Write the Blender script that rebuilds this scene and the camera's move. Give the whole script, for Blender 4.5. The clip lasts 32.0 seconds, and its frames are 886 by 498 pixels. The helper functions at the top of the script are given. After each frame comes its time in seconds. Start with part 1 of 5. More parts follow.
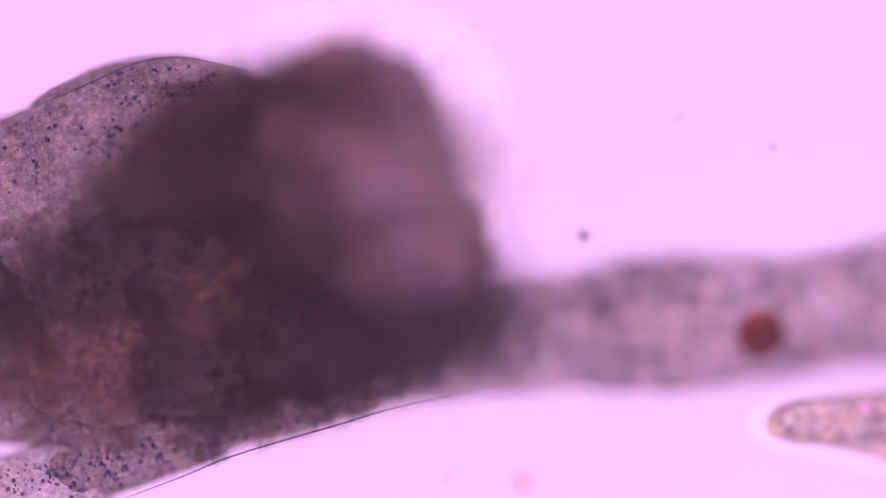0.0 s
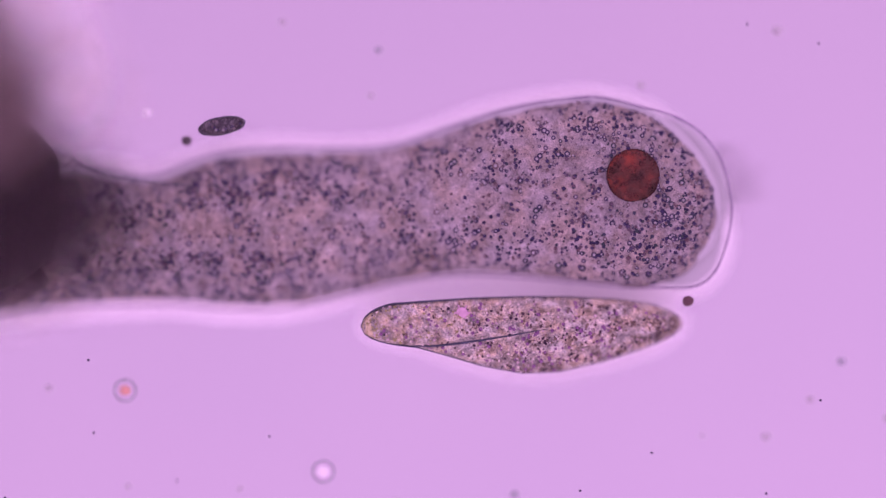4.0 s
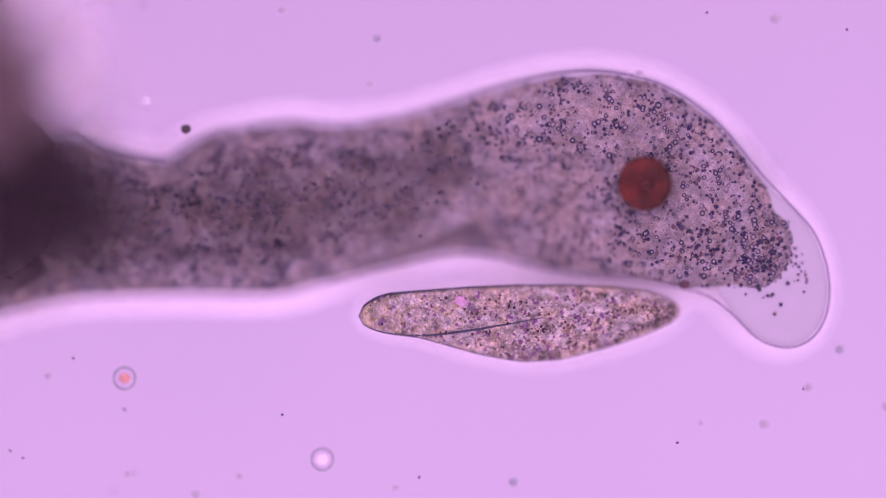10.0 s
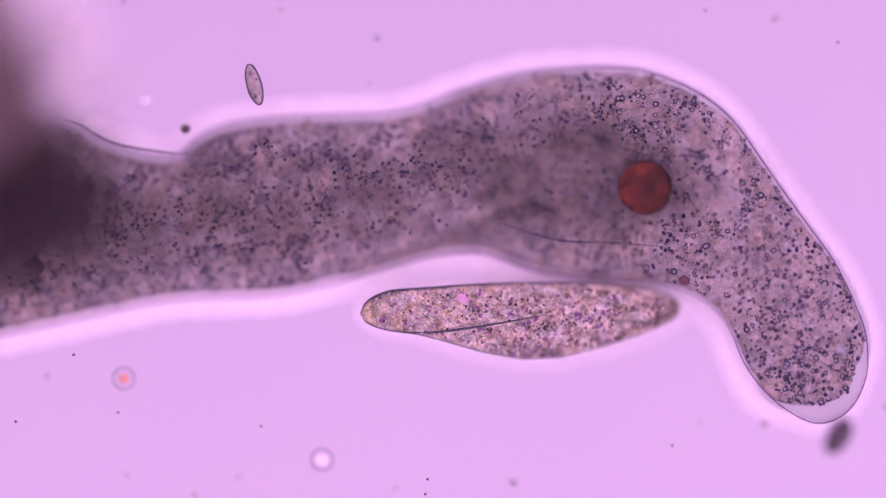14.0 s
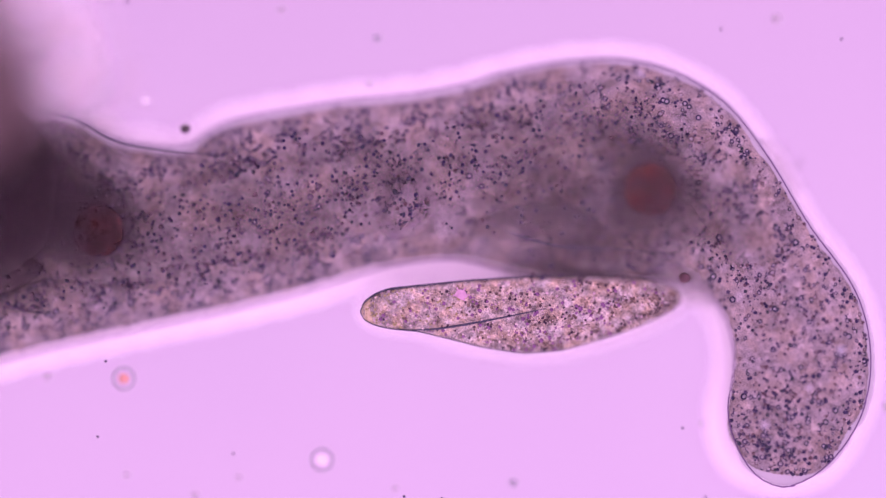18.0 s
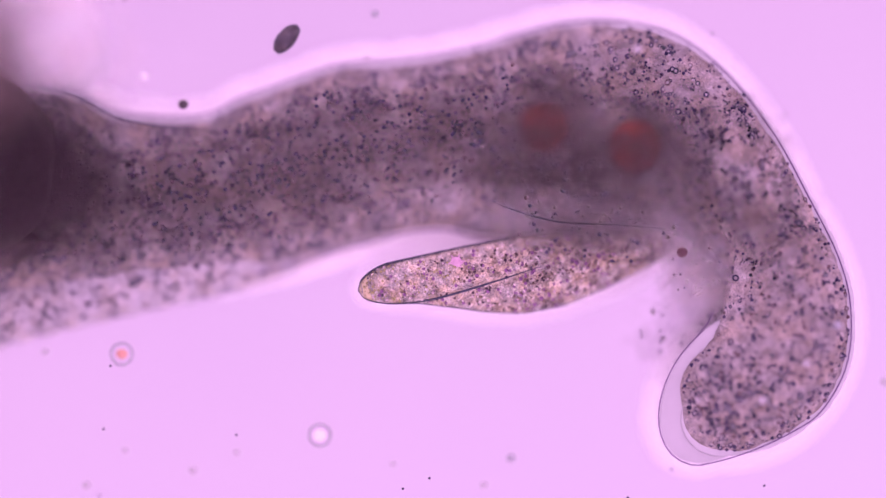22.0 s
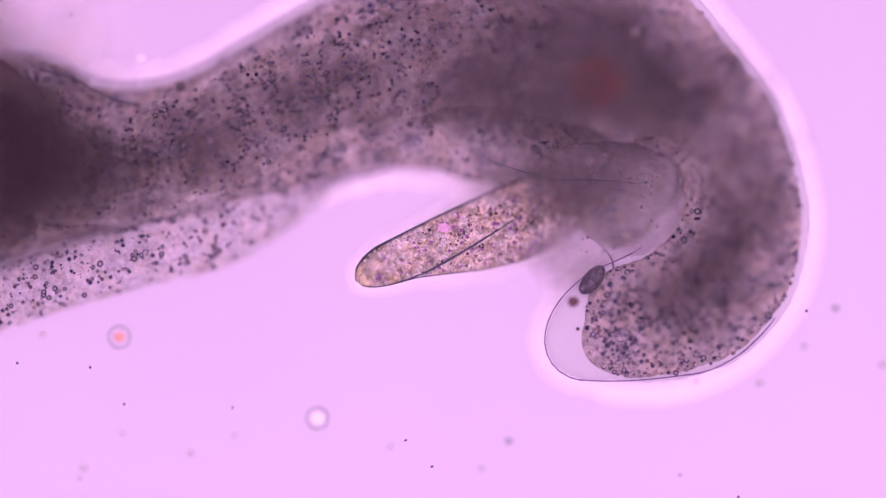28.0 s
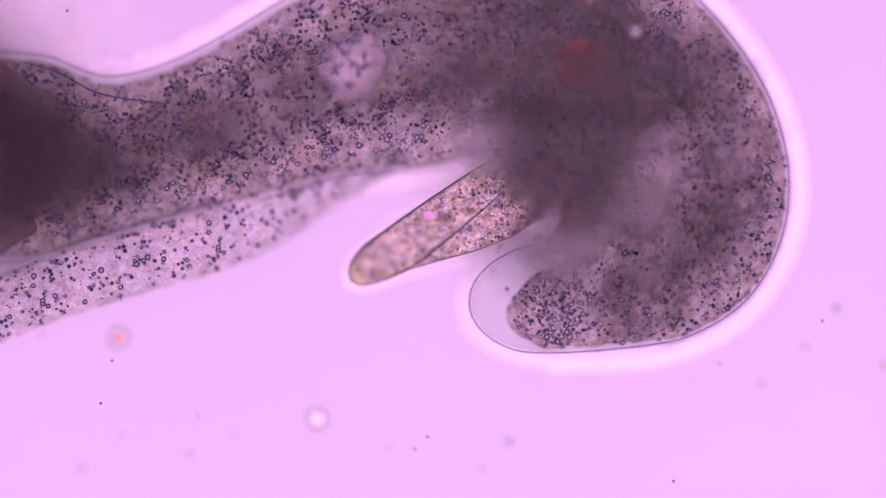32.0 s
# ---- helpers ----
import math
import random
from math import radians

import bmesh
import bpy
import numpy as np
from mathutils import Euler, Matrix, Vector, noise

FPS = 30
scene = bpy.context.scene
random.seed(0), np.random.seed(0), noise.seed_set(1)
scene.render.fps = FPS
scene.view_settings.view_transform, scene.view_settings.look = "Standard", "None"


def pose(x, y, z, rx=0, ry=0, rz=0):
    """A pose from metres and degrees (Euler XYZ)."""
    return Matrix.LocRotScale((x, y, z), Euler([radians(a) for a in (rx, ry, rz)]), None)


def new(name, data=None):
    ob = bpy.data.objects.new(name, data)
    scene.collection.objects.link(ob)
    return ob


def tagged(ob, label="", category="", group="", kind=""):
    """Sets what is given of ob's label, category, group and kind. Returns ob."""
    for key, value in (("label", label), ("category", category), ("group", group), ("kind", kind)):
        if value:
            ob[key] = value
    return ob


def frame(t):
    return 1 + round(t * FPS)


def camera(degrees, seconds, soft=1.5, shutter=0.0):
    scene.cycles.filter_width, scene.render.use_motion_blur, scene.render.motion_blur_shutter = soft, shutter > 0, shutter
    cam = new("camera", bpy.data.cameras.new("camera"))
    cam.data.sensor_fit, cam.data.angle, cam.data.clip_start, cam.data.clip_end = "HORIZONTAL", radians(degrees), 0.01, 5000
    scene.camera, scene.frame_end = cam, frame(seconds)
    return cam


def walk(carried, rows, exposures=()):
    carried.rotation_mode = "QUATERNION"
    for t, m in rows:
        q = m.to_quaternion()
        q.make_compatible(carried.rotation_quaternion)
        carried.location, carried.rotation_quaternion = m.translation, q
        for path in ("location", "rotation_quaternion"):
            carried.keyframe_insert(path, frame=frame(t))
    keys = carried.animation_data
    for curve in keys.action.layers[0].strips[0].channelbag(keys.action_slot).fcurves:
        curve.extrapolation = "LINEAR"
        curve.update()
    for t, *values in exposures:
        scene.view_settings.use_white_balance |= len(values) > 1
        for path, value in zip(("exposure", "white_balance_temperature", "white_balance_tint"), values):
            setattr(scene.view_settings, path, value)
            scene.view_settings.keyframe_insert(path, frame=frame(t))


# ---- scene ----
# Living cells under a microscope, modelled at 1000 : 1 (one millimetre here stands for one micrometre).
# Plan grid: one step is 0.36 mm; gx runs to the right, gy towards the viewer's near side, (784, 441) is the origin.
STEP = 0.00036
SLIDE = -0.0135          # top of the glass slide
EYE = 1.6006             # working distance of the lens


def gx(x):
    return (x - 784) * STEP


def gy(y):
    return (441 - y) * STEP


# ---- camera ----
cam = camera(20.0, 32.0, soft=1.4)
cam.data.dof.use_dof = True
cam.data.dof.focus_distance = EYE
cam.data.dof.aperture_fstop = 0.125
cam.data.dof.aperture_blades = 0
scene.cycles.transparent_max_bounces = 96


def eye(t, dx, dy, dz):
    return t, pose(-dx * STEP, dy * STEP, EYE + dz, 0, 0, 0)


walk(cam, [
    eye(0, 705.0, 188.0, 0.0360),
    eye(0.3, 712.0, 188.0, 0.0180),
    eye(0.6, 715.0, 191.0, 0.0079),
    eye(0.7, 690.0, 191.0, 0.0070),
    eye(0.9, 478.0, 192.0, 0.0050),
    eye(1, 352.0, 192.0, 0.0047),
    eye(1.1, 217.0, 196.0, 0.0043),
    eye(1.2, 122.0, 188.0, 0.0040),
    eye(1.5, 28.0, 163.0, 0.0040),
    eye(2, 14.0, 130.0, 0.0040),
    eye(2.5, 15.0, 130.0, 0.0041),
    eye(3, 15.0, 112.0, 0.0043),
    eye(3.2, 13.0, 97.0, 0.0043),
    eye(3.5, 9.0, 70.0, 0.0081),
    eye(4, 2.0, 21.0, 0.0144),
    eye(4.5, 0.0, 0.0, 0.0162),
    eye(11, 0.0, 0.0, 0.0169),
    eye(14.5, 0.0, 0.0, 0.0137),
    eye(17, 0.0, 0.0, 0.0133),
    eye(20, 0.0, 0.0, 0.0140),
    eye(20.5, 0.0, 0.0, 0.0142),
    eye(21, 0.0, -6.0, 0.0144),
    eye(21.5, -1.0, -20.0, 0.0146),
    eye(22, -4.0, -43.0, 0.0148),
    eye(22.5, -6.0, -62.0, 0.0147),
    eye(23, -8.0, -73.0, 0.0146),
    eye(24.5, -8.0, -73.0, 0.0144),
    eye(26, -8.0, -73.0, 0.0144),
    eye(28.5, -8.0, -73.0, 0.0140),
    eye(30.2, -8.0, -73.0, 0.0140),
    eye(31, -8.0, -73.0, 0.0151),
    eye(32, -8.0, -73.0, 0.0094),
], exposures=[
    (0, 1.06, 6500, 9), (0.6, 0.99, 6500, 10), (0.85, 0.82, 6500, 10), (1.0, 0.60, 6600, 12), (1.25, 0.38, 6700, 14), (3.2, 0.36, 6650, 13), (4, 0.36, 6330, 10), (9, 0.44, 6200, 9), (13, 0.55, 6330, 9.5), (16, 0.62, 6520, 10), (19, 0.69, 6500, 9), (23, 0.76, 6560, 7), (32, 0.78, 6560, 7)
])

# ---- light: the bright field of the microscope lamp ----
world = bpy.data.worlds.new("bright_field")
scene.world = world
world.use_nodes = True
world.node_tree.nodes["Background"].inputs["Color"].default_value = (0.862, 0.452, 0.94, 1)
world.node_tree.nodes["Background"].inputs["Strength"].default_value = 1.2


# ---- materials ----
def base(name, rough=0.6, spec=0.2):
    m = bpy.data.materials.new(name)
    m.use_nodes = True
    nt = m.node_tree
    b = nt.nodes["Principled BSDF"]
    b.inputs["Roughness"].default_value = rough
    b.inputs["Specular IOR Level"].default_value = spec
    return m, nt, b


def ramp(nt, fac, stops):
    r = nt.nodes.new("ShaderNodeValToRGB")
    while len(r.color_ramp.elements) < len(stops):
        r.color_ramp.elements.new(0.5)
    for e, (p, c) in zip(r.color_ramp.elements, stops):
        e.position, e.color = p, (*c, 1)
    nt.links.new(fac, r.inputs["Fac"])
    return r.outputs["Color"]


def noise_tex(nt, scale, detail=3.0, rough=0.55, vec=None):
    n = nt.nodes.new("ShaderNodeTexNoise")
    n.inputs["Scale"].default_value = scale
    n.inputs["Detail"].default_value = detail
    n.inputs["Roughness"].default_value = rough
    if vec:
        nt.links.new(vec, n.inputs["Vector"])
    return n.outputs["Fac"]


def blend(nt, a, b, fac, mode="MIX"):
    m = nt.nodes.new("ShaderNodeMix")
    m.data_type, m.blend_type = "RGBA", mode
    if isinstance(fac, float):
        m.inputs["Factor"].default_value = fac
    else:
        nt.links.new(fac, m.inputs["Factor"])
    nt.links.new(a, m.inputs["A"])
    nt.links.new(b, m.inputs["B"])
    return m.outputs["Result"]


def plasm(name, dark, mid, light, coarse=58.0, fine=330.0, mix=0.45, grit=0.35, warmth=0.22):
    """Cytoplasm: soft clouds, a finer grain that goes with each piece, and fine grit."""
    m, nt, b = base(name, 0.75, 0.1)
    geo = nt.nodes.new("ShaderNodeNewGeometry")
    tex = nt.nodes.new("ShaderNodeTexCoord")
    info = nt.nodes.new("ShaderNodeObjectInfo")
    add = nt.nodes.new("ShaderNodeVectorMath")
    nt.links.new(tex.outputs["Object"], add.inputs[0])
    nt.links.new(info.outputs["Random"], add.inputs[1])
    big = ramp(nt, noise_tex(nt, coarse, 4.0, 0.6, geo.outputs["Position"]), [(0.36, dark), (0.5, mid), (0.65, light)])
    small = ramp(nt, noise_tex(nt, fine, 4.0, 0.65, add.outputs[0]), [(0.34, dark), (0.5, mid), (0.67, light)])
    patch = ramp(nt, noise_tex(nt, coarse * 2.6, 3.0, 0.6, add.outputs[0]), [(0.38, dark), (0.5, mid), (0.63, light)])
    c = blend(nt, blend(nt, big, patch, 0.5), small, mix)
    g = ramp(nt, noise_tex(nt, 1100.0, 2.0, 0.6, add.outputs[0]), [(0.36, (0.45, 0.45, 0.5)), (0.5, (1, 1, 1)), (0.66, (1.35, 1.3, 1.25))])
    c = blend(nt, c, g, grit, "MULTIPLY")
    hue = ramp(nt, noise_tex(nt, coarse * 1.7, 3.0, 0.6, geo.outputs["Position"]), [(0.38, (1.14, 0.98, 0.74)), (0.5, (1.0, 1.0, 1.0)), (0.62, (0.86, 0.95, 1.16))])
    c = blend(nt, c, hue, warmth, "MULTIPLY")
    nt.links.new(c, b.inputs["Base Color"])
    bump = nt.nodes.new("ShaderNodeBump")
    bump.inputs["Strength"].default_value = 0.25
    bump.inputs["Distance"].default_value = 0.0006
    nt.links.new(noise_tex(nt, 500.0, 3.0, 0.6, add.outputs[0]), bump.inputs["Height"])
    nt.links.new(bump.outputs["Normal"], b.inputs["Normal"])
    return m


def plain(name, color, rough=0.5, spec=0.2, vary=0.25, scale=400.0):
    m, nt, b = base(name, rough, spec)
    tex = nt.nodes.new("ShaderNodeTexCoord")
    lo = tuple(c * (1 - vary) for c in color)
    hi = tuple(min(1.0, c * (1 + vary)) for c in color)
    nt.links.new(ramp(nt, noise_tex(nt, scale, 3.0, 0.6, tex.outputs["Object"]), [(0.3, lo), (0.7, hi)]), b.inputs["Base Color"])
    return m


def cloud(name, dark, mid, light, dense, rx=130, ry=105, ragged=1.5):
    """Denser plasm that thins out to nothing at its ragged border."""
    m = plasm(name, dark, mid, light, 45.0, 260.0, 0.5, 0.35)
    nt = m.node_tree
    tex = nt.nodes.new("ShaderNodeTexCoord")
    info = nt.nodes.new("ShaderNodeObjectInfo")
    ln = nt.nodes.new("ShaderNodeVectorMath")
    ln.operation = "LENGTH"
    flat = nt.nodes.new("ShaderNodeVectorMath")
    flat.operation = "MULTIPLY"
    flat.inputs[1].default_value = (1 / (rx * STEP), 1 / (ry * STEP), 0)
    nt.links.new(tex.outputs["Object"], flat.inputs[0])
    nt.links.new(flat.outputs[0], ln.inputs[0])
    add = nt.nodes.new("ShaderNodeVectorMath")
    nt.links.new(tex.outputs["Object"], add.inputs[0])
    nt.links.new(info.outputs["Random"], add.inputs[1])
    n = noise_tex(nt, 55.0, 4.0, 0.6, add.outputs[0])
    ma = nt.nodes.new("ShaderNodeMath")
    ma.operation = "MULTIPLY_ADD"
    ma.inputs[1].default_value = ragged
    nt.links.new(n, ma.inputs[0])
    inv = nt.nodes.new("ShaderNodeMath")
    inv.operation = "SUBTRACT"
    inv.inputs[0].default_value = 0.87 - 0.5 * ragged
    nt.links.new(ln.outputs["Value"], inv.inputs[1])
    nt.links.new(inv.outputs[0], ma.inputs[2])
    mr = nt.nodes.new("ShaderNodeMapRange")
    mr.inputs["From Min"].default_value = 0.0
    mr.inputs["From Max"].default_value = 0.6
    mr.inputs["To Max"].default_value = dense
    nt.links.new(ma.outputs[0], mr.inputs["Value"])
    nt.links.new(mr.outputs["Result"], nt.nodes["Principled BSDF"].inputs["Alpha"])
    return m


ENDOPLASM = plasm("granular_endoplasm", (0.124, 0.119, 0.099), (0.25, 0.243, 0.205), (0.455, 0.44, 0.372), 36.0, 220.0, 0.42, 0.55, 0.3)
CLOUD = cloud("dense_endoplasm", (0.026, 0.024, 0.020), (0.082, 0.076, 0.064), (0.22, 0.20, 0.165), 0.10, 118, 96, 1.6)
CLOUD_LATE = cloud("late_endoplasm", (0.022, 0.020, 0.017), (0.075, 0.069, 0.058), (0.21, 0.19, 0.157), 0.155, 118, 96, 1.6)
CLOUD_THICK = cloud("thick_endoplasm", (0.05, 0.047, 0.04), (0.095, 0.088, 0.074), (0.17, 0.156, 0.13), 0.18, 118, 96, 1.1)
PALE_LOBE = plasm("pale_ectoplasm", (0.22, 0.225, 0.205), (0.39, 0.395, 0.36), (0.58, 0.58, 0.53))
MID_MASS = plasm("brown_food_mass", (0.035, 0.032, 0.028), (0.085, 0.075, 0.066), (0.17, 0.15, 0.13), 24.0, 160.0)
BAND = cloud("dark_fold_band", (0.018, 0.017, 0.015), (0.035, 0.033, 0.028), (0.07, 0.066, 0.055), 0.34, 210, 50, 1.4)
PINK_MASS = plasm("thin_rear_plasm", (0.06, 0.055, 0.046), (0.13, 0.12, 0.10), (0.27, 0.24, 0.20), 36.0, 240.0, 0.5, 0.6)
REAR_CLOUD = cloud("dark_food_cloud", (0.014, 0.012, 0.010), (0.032, 0.026, 0.021), (0.07, 0.055, 0.043), 0.92, 260, 180, 1.3)
BROWN_CLOUD = cloud("brown_food_cloud", (0.028, 0.021, 0.016), (0.066, 0.047, 0.035), (0.14, 0.098, 0.070), 0.9, 260, 180, 1.3)
RAISED = plasm("raised_rear_plasm", (0.03, 0.025, 0.020), (0.095, 0.078, 0.066), (0.22, 0.18, 0.155), 20.0, 90.0, 0.4, 0.5, 0.5)
LOBE_CLOUD = cloud("dark_lobe_cloud", (0.018, 0.014, 0.011), (0.036, 0.027, 0.021), (0.075, 0.056, 0.043), 0.72, 180, 95, 1.6)
LOWER_CLOUD = cloud("dim_food_cloud", (0.015, 0.013, 0.012), (0.032, 0.028, 0.025), (0.065, 0.056, 0.05), 0.47, 260, 180, 1.0)
ROOT_CLOUD = cloud("dim_root_cloud", (0.015, 0.013, 0.012), (0.032, 0.028, 0.025), (0.065, 0.056, 0.05), 0.15, 200, 130, 0.9)
THIN_VEIL = cloud("thin_rear_veil", (0.10, 0.085, 0.07), (0.16, 0.14, 0.115), (0.27, 0.24, 0.20), 0.36, 260, 180, 0.8)
FRINGE = plasm("pale_rear_fringe", (0.12, 0.12, 0.105), (0.25, 0.245, 0.215), (0.45, 0.44, 0.39), 40.0, 240.0, 0.5, 0.5)
WEB = cloud("thin_web_plasm", (0.23, 0.235, 0.205), (0.31, 0.315, 0.275), (0.39, 0.39, 0.34), 0.5, 100, 80, 0.5)
# pale, soft-edged colours that imitate the optical glow round the rear
HALO_FILM = cloud("painted_halo_film", (0.74, 0.75, 0.70), (0.76, 0.77, 0.72), (0.78, 0.79, 0.74), 0.9, 100, 100, 0.25)
GLOW = cloud("painted_halo_glow", (0.76, 0.77, 0.72), (0.78, 0.79, 0.74), (0.80, 0.81, 0.76), 0.62, 115, 115, 0.35)
HYALINE = plain("clear_ectoplasm", (0.46, 0.49, 0.455), 0.3, 0.2, 0.03, 60.0)
# paler than the field: stands in for the optical halo round the cells
HALO = plain("pale_halo", (0.92, 0.93, 0.88), 0.6, 0.1, 0.02, 20.0)
MEMBRANE = plain("dark_membrane", (0.05, 0.06, 0.08), 0.4)
OUTLINE = plain("violet_membrane", (0.13, 0.085, 0.17), 0.4)
GRAIN, _nt, _b = base("dark_granule", 0.35, 0.3)
_geo = _nt.nodes.new("ShaderNodeNewGeometry")
_nt.links.new(ramp(_nt, _geo.outputs["Random Per Island"], [(0.0, (0.013, 0.012, 0.040)), (0.3, (0.030, 0.026, 0.068)), (0.42, (0.025, 0.045, 0.040)), (0.5, (0.050, 0.040, 0.080)), (0.66, (0.080, 0.068, 0.096)), (0.78, (0.10, 0.063, 0.063)), (1.0, (0.18, 0.165, 0.146))]), _b.inputs["Base Color"])
CRYSTAL = plain("pale_crystal", (0.30, 0.31, 0.28), 0.4, 0.2)
PREY = plasm("prey_plasm", (0.070, 0.064, 0.048), (0.35, 0.338, 0.25), (0.75, 0.725, 0.55), 60.0, 170.0, 0.62, 0.9, 0.5)
YOLK = plain("yellow_green_grain", (0.30, 0.30, 0.12), 0.4, 0.3)
CREAM = plain("cream_grain", (0.62, 0.58, 0.47), 0.4, 0.3)
FAINT = plain("faint_grey_speck", (0.42, 0.43, 0.40))
PREY_GRAIN, _nt, _b = base("brown_purple_grain", 0.4, 0.2)
_geo = _nt.nodes.new("ShaderNodeNewGeometry")
_nt.links.new(ramp(_nt, _geo.outputs["Random Per Island"], [(0.0, (0.022, 0.014, 0.03)), (0.35, (0.06, 0.042, 0.05)), (0.7, (0.13, 0.10, 0.07)), (1.0, (0.24, 0.20, 0.13))]), _b.inputs["Base Color"])
PREY_TIP = plain("yellowish_clear_tip", (0.50, 0.46, 0.26), 0.5, 0.2, 0.2, 300.0)
RED = plasm("red_algal_food", (0.020, 0.015, 0.012), (0.10, 0.040, 0.027), (0.36, 0.075, 0.040), 30.0, 130.0, 0.35, 0.6)
RED.node_tree.nodes["Principled BSDF"].inputs["Alpha"].default_value = 0.78
RED_RIM = plain("dark_red_rim", (0.03, 0.012, 0.012))
VACUOLE = cloud("clear_vacuole", (0.32, 0.31, 0.28), (0.45, 0.43, 0.39), (0.58, 0.55, 0.50), 0.62, 72, 76, 0.8)
PINK = plain("pink_vacuole", (0.52, 0.35, 0.42), 0.3, 0.3, 0.15, 300.0)
VIOLET = plain("violet_grain", (0.20, 0.10, 0.20), 0.35, 0.3, 0.4, 500.0)
ROSE = plain("pale_rose_vesicle", (0.46, 0.38, 0.36), 0.3, 0.3, 0.3, 300.0)
SPECK = plain("grey_speck", (0.07, 0.065, 0.06))
ORANGE = plain("orange_speck", (0.62, 0.36, 0.25))
CLOT_MAT = plain("brown_clot", (0.10, 0.06, 0.06))
BUBBLE = plain("white_bubble", (0.78, 0.80, 0.74), 0.3, 0.3, 0.03)
RING = plain("grey_ring", (0.33, 0.36, 0.35))
SWIM = plasm("swimmer_plasm", (0.02, 0.02, 0.024), (0.06, 0.057, 0.06), (0.22, 0.22, 0.20), 140.0, 420.0, 0.7, 0.5)
SWIM_PALE = plasm("pale_swimmer_plasm", (0.16, 0.16, 0.13), (0.34, 0.34, 0.28), (0.5, 0.5, 0.42), 140.0, 420.0, 0.7, 0.5)


# ---- helpers ----
def link(name, bm, mats, parent=None, smooth=True):
    me = bpy.data.meshes.new(name)
    bm.to_mesh(me)
    bm.free()
    return wear(name, me, mats, parent, smooth)


def wear(name, me, mats, parent=None, smooth=True):
    if not me.materials:
        for m in mats if isinstance(mats, (list, tuple)) else [mats]:
            me.materials.append(m)
        if smooth:
            me.polygons.foreach_set("use_smooth", [True] * len(me.polygons))
    ob = new(name, me)
    ob.parent = parent
    return ob


def part(name, bm, material, parent, label="", kind=""):
    return tagged(link(name, bm, material, parent), label, kind=kind)


def blob(a, b, h, seg=56, rings=20, rough=0.0, seed=0.0):
    """A flattened round body with half axes a, b, h; rough: how uneven."""
    bm = bmesh.new()
    bmesh.ops.create_uvsphere(bm, u_segments=seg, v_segments=rings, radius=1.0)
    for v in bm.verts:
        k = 1.0
        if rough:
            k += rough * noise.noise(Vector((v.co.x * 1.7 + seed, v.co.y * 1.7, v.co.z * 1.7)))
            k += 0.4 * rough * noise.noise(Vector((v.co.x * 5 + seed, v.co.y * 5, v.co.z * 5)))
        v.co = Vector((v.co.x * a * k, v.co.y * b * k, v.co.z * h * k))
    return bm


def hoop(a, b, thick, seg=72, tube=6, z=0.0, wob=0.0):
    """A thin closed tube round an ellipse."""
    bm = bmesh.new()
    rows = []
    for i in range(seg):
        q = 2 * math.pi * i / seg
        k = 1 + wob * noise.noise(Vector((math.cos(q) * 1.5, math.sin(q) * 1.5, 3.1)))
        rows.append([bm.verts.new(((a * k + thick * math.cos(w)) * math.cos(q), (b * k + thick * math.cos(w)) * math.sin(q),
                                   z + thick * math.sin(w))) for w in (2 * math.pi * j / tube for j in range(tube))])
    for i in range(seg):
        for j in range(tube):
            bm.faces.new((rows[i][j], rows[(i + 1) % seg][j], rows[(i + 1) % seg][(j + 1) % tube], rows[i][(j + 1) % tube]))
    return bm


ICO = bmesh.new()
bmesh.ops.create_icosphere(ICO, subdivisions=1, radius=1.0)
ICO_V = np.array([v.co[:] for v in ICO.verts])
ICO_F = np.array([[v.index for v in f.verts] for f in ICO.faces])
ICO.free()
TOR = hoop(1.0, 1.0, 0.36, 14, 6)
TOR.verts.index_update()
TOR_V = np.array([v.co[:] for v in TOR.verts])
TOR_F = np.array([[v.index for v in f.verts] for f in TOR.faces])
TOR.free()


def grains(name, spots, shape=0):
    """One mesh of many small grains at spots (x, y, z, radius); shape 1: small rings."""
    vs, fs = (TOR_V, TOR_F) if shape else (ICO_V, ICO_F)
    v = np.concatenate([vs * np.array((s[3], s[3], s[3])) + np.array(s[:3]) for s in spots])
    f = np.concatenate([fs + i * len(vs) for i in range(len(spots))])
    me = bpy.data.meshes.new(name)
    me.from_pydata(v.tolist(), [], f.tolist())
    me.polygons.foreach_set("use_smooth", [True] * len(me.polygons))
    return me


def scatter(n, a, b, h, lo, hi, rng, zlow=0.0, out_of=0.0, far=0.97):
    """Spots for grains on the upper side of a flattened round body."""
    out = []
    off = rng.uniform(0, 50)
    while len(out) < n:
        u, v = rng.uniform(-1, 1), rng.uniform(-1, 1)
        d = u * u + v * v
        # grains gather in loose swarms
        if d < far and rng.random() < 0.42 + 1.6 * noise.noise(Vector((u * 2.6 + off, v * 2.6, 0.5))):
            r = (lo + (hi - lo) * rng.random() ** 1.8) * STEP
            slope = h / min(a, b) * math.sqrt(d / (1 - d))
            out.append((u * a, v * b, h * math.sqrt(1 - d) + (min(1.2, slope) - 0.1) * r * out_of + zlow, r))
    return out


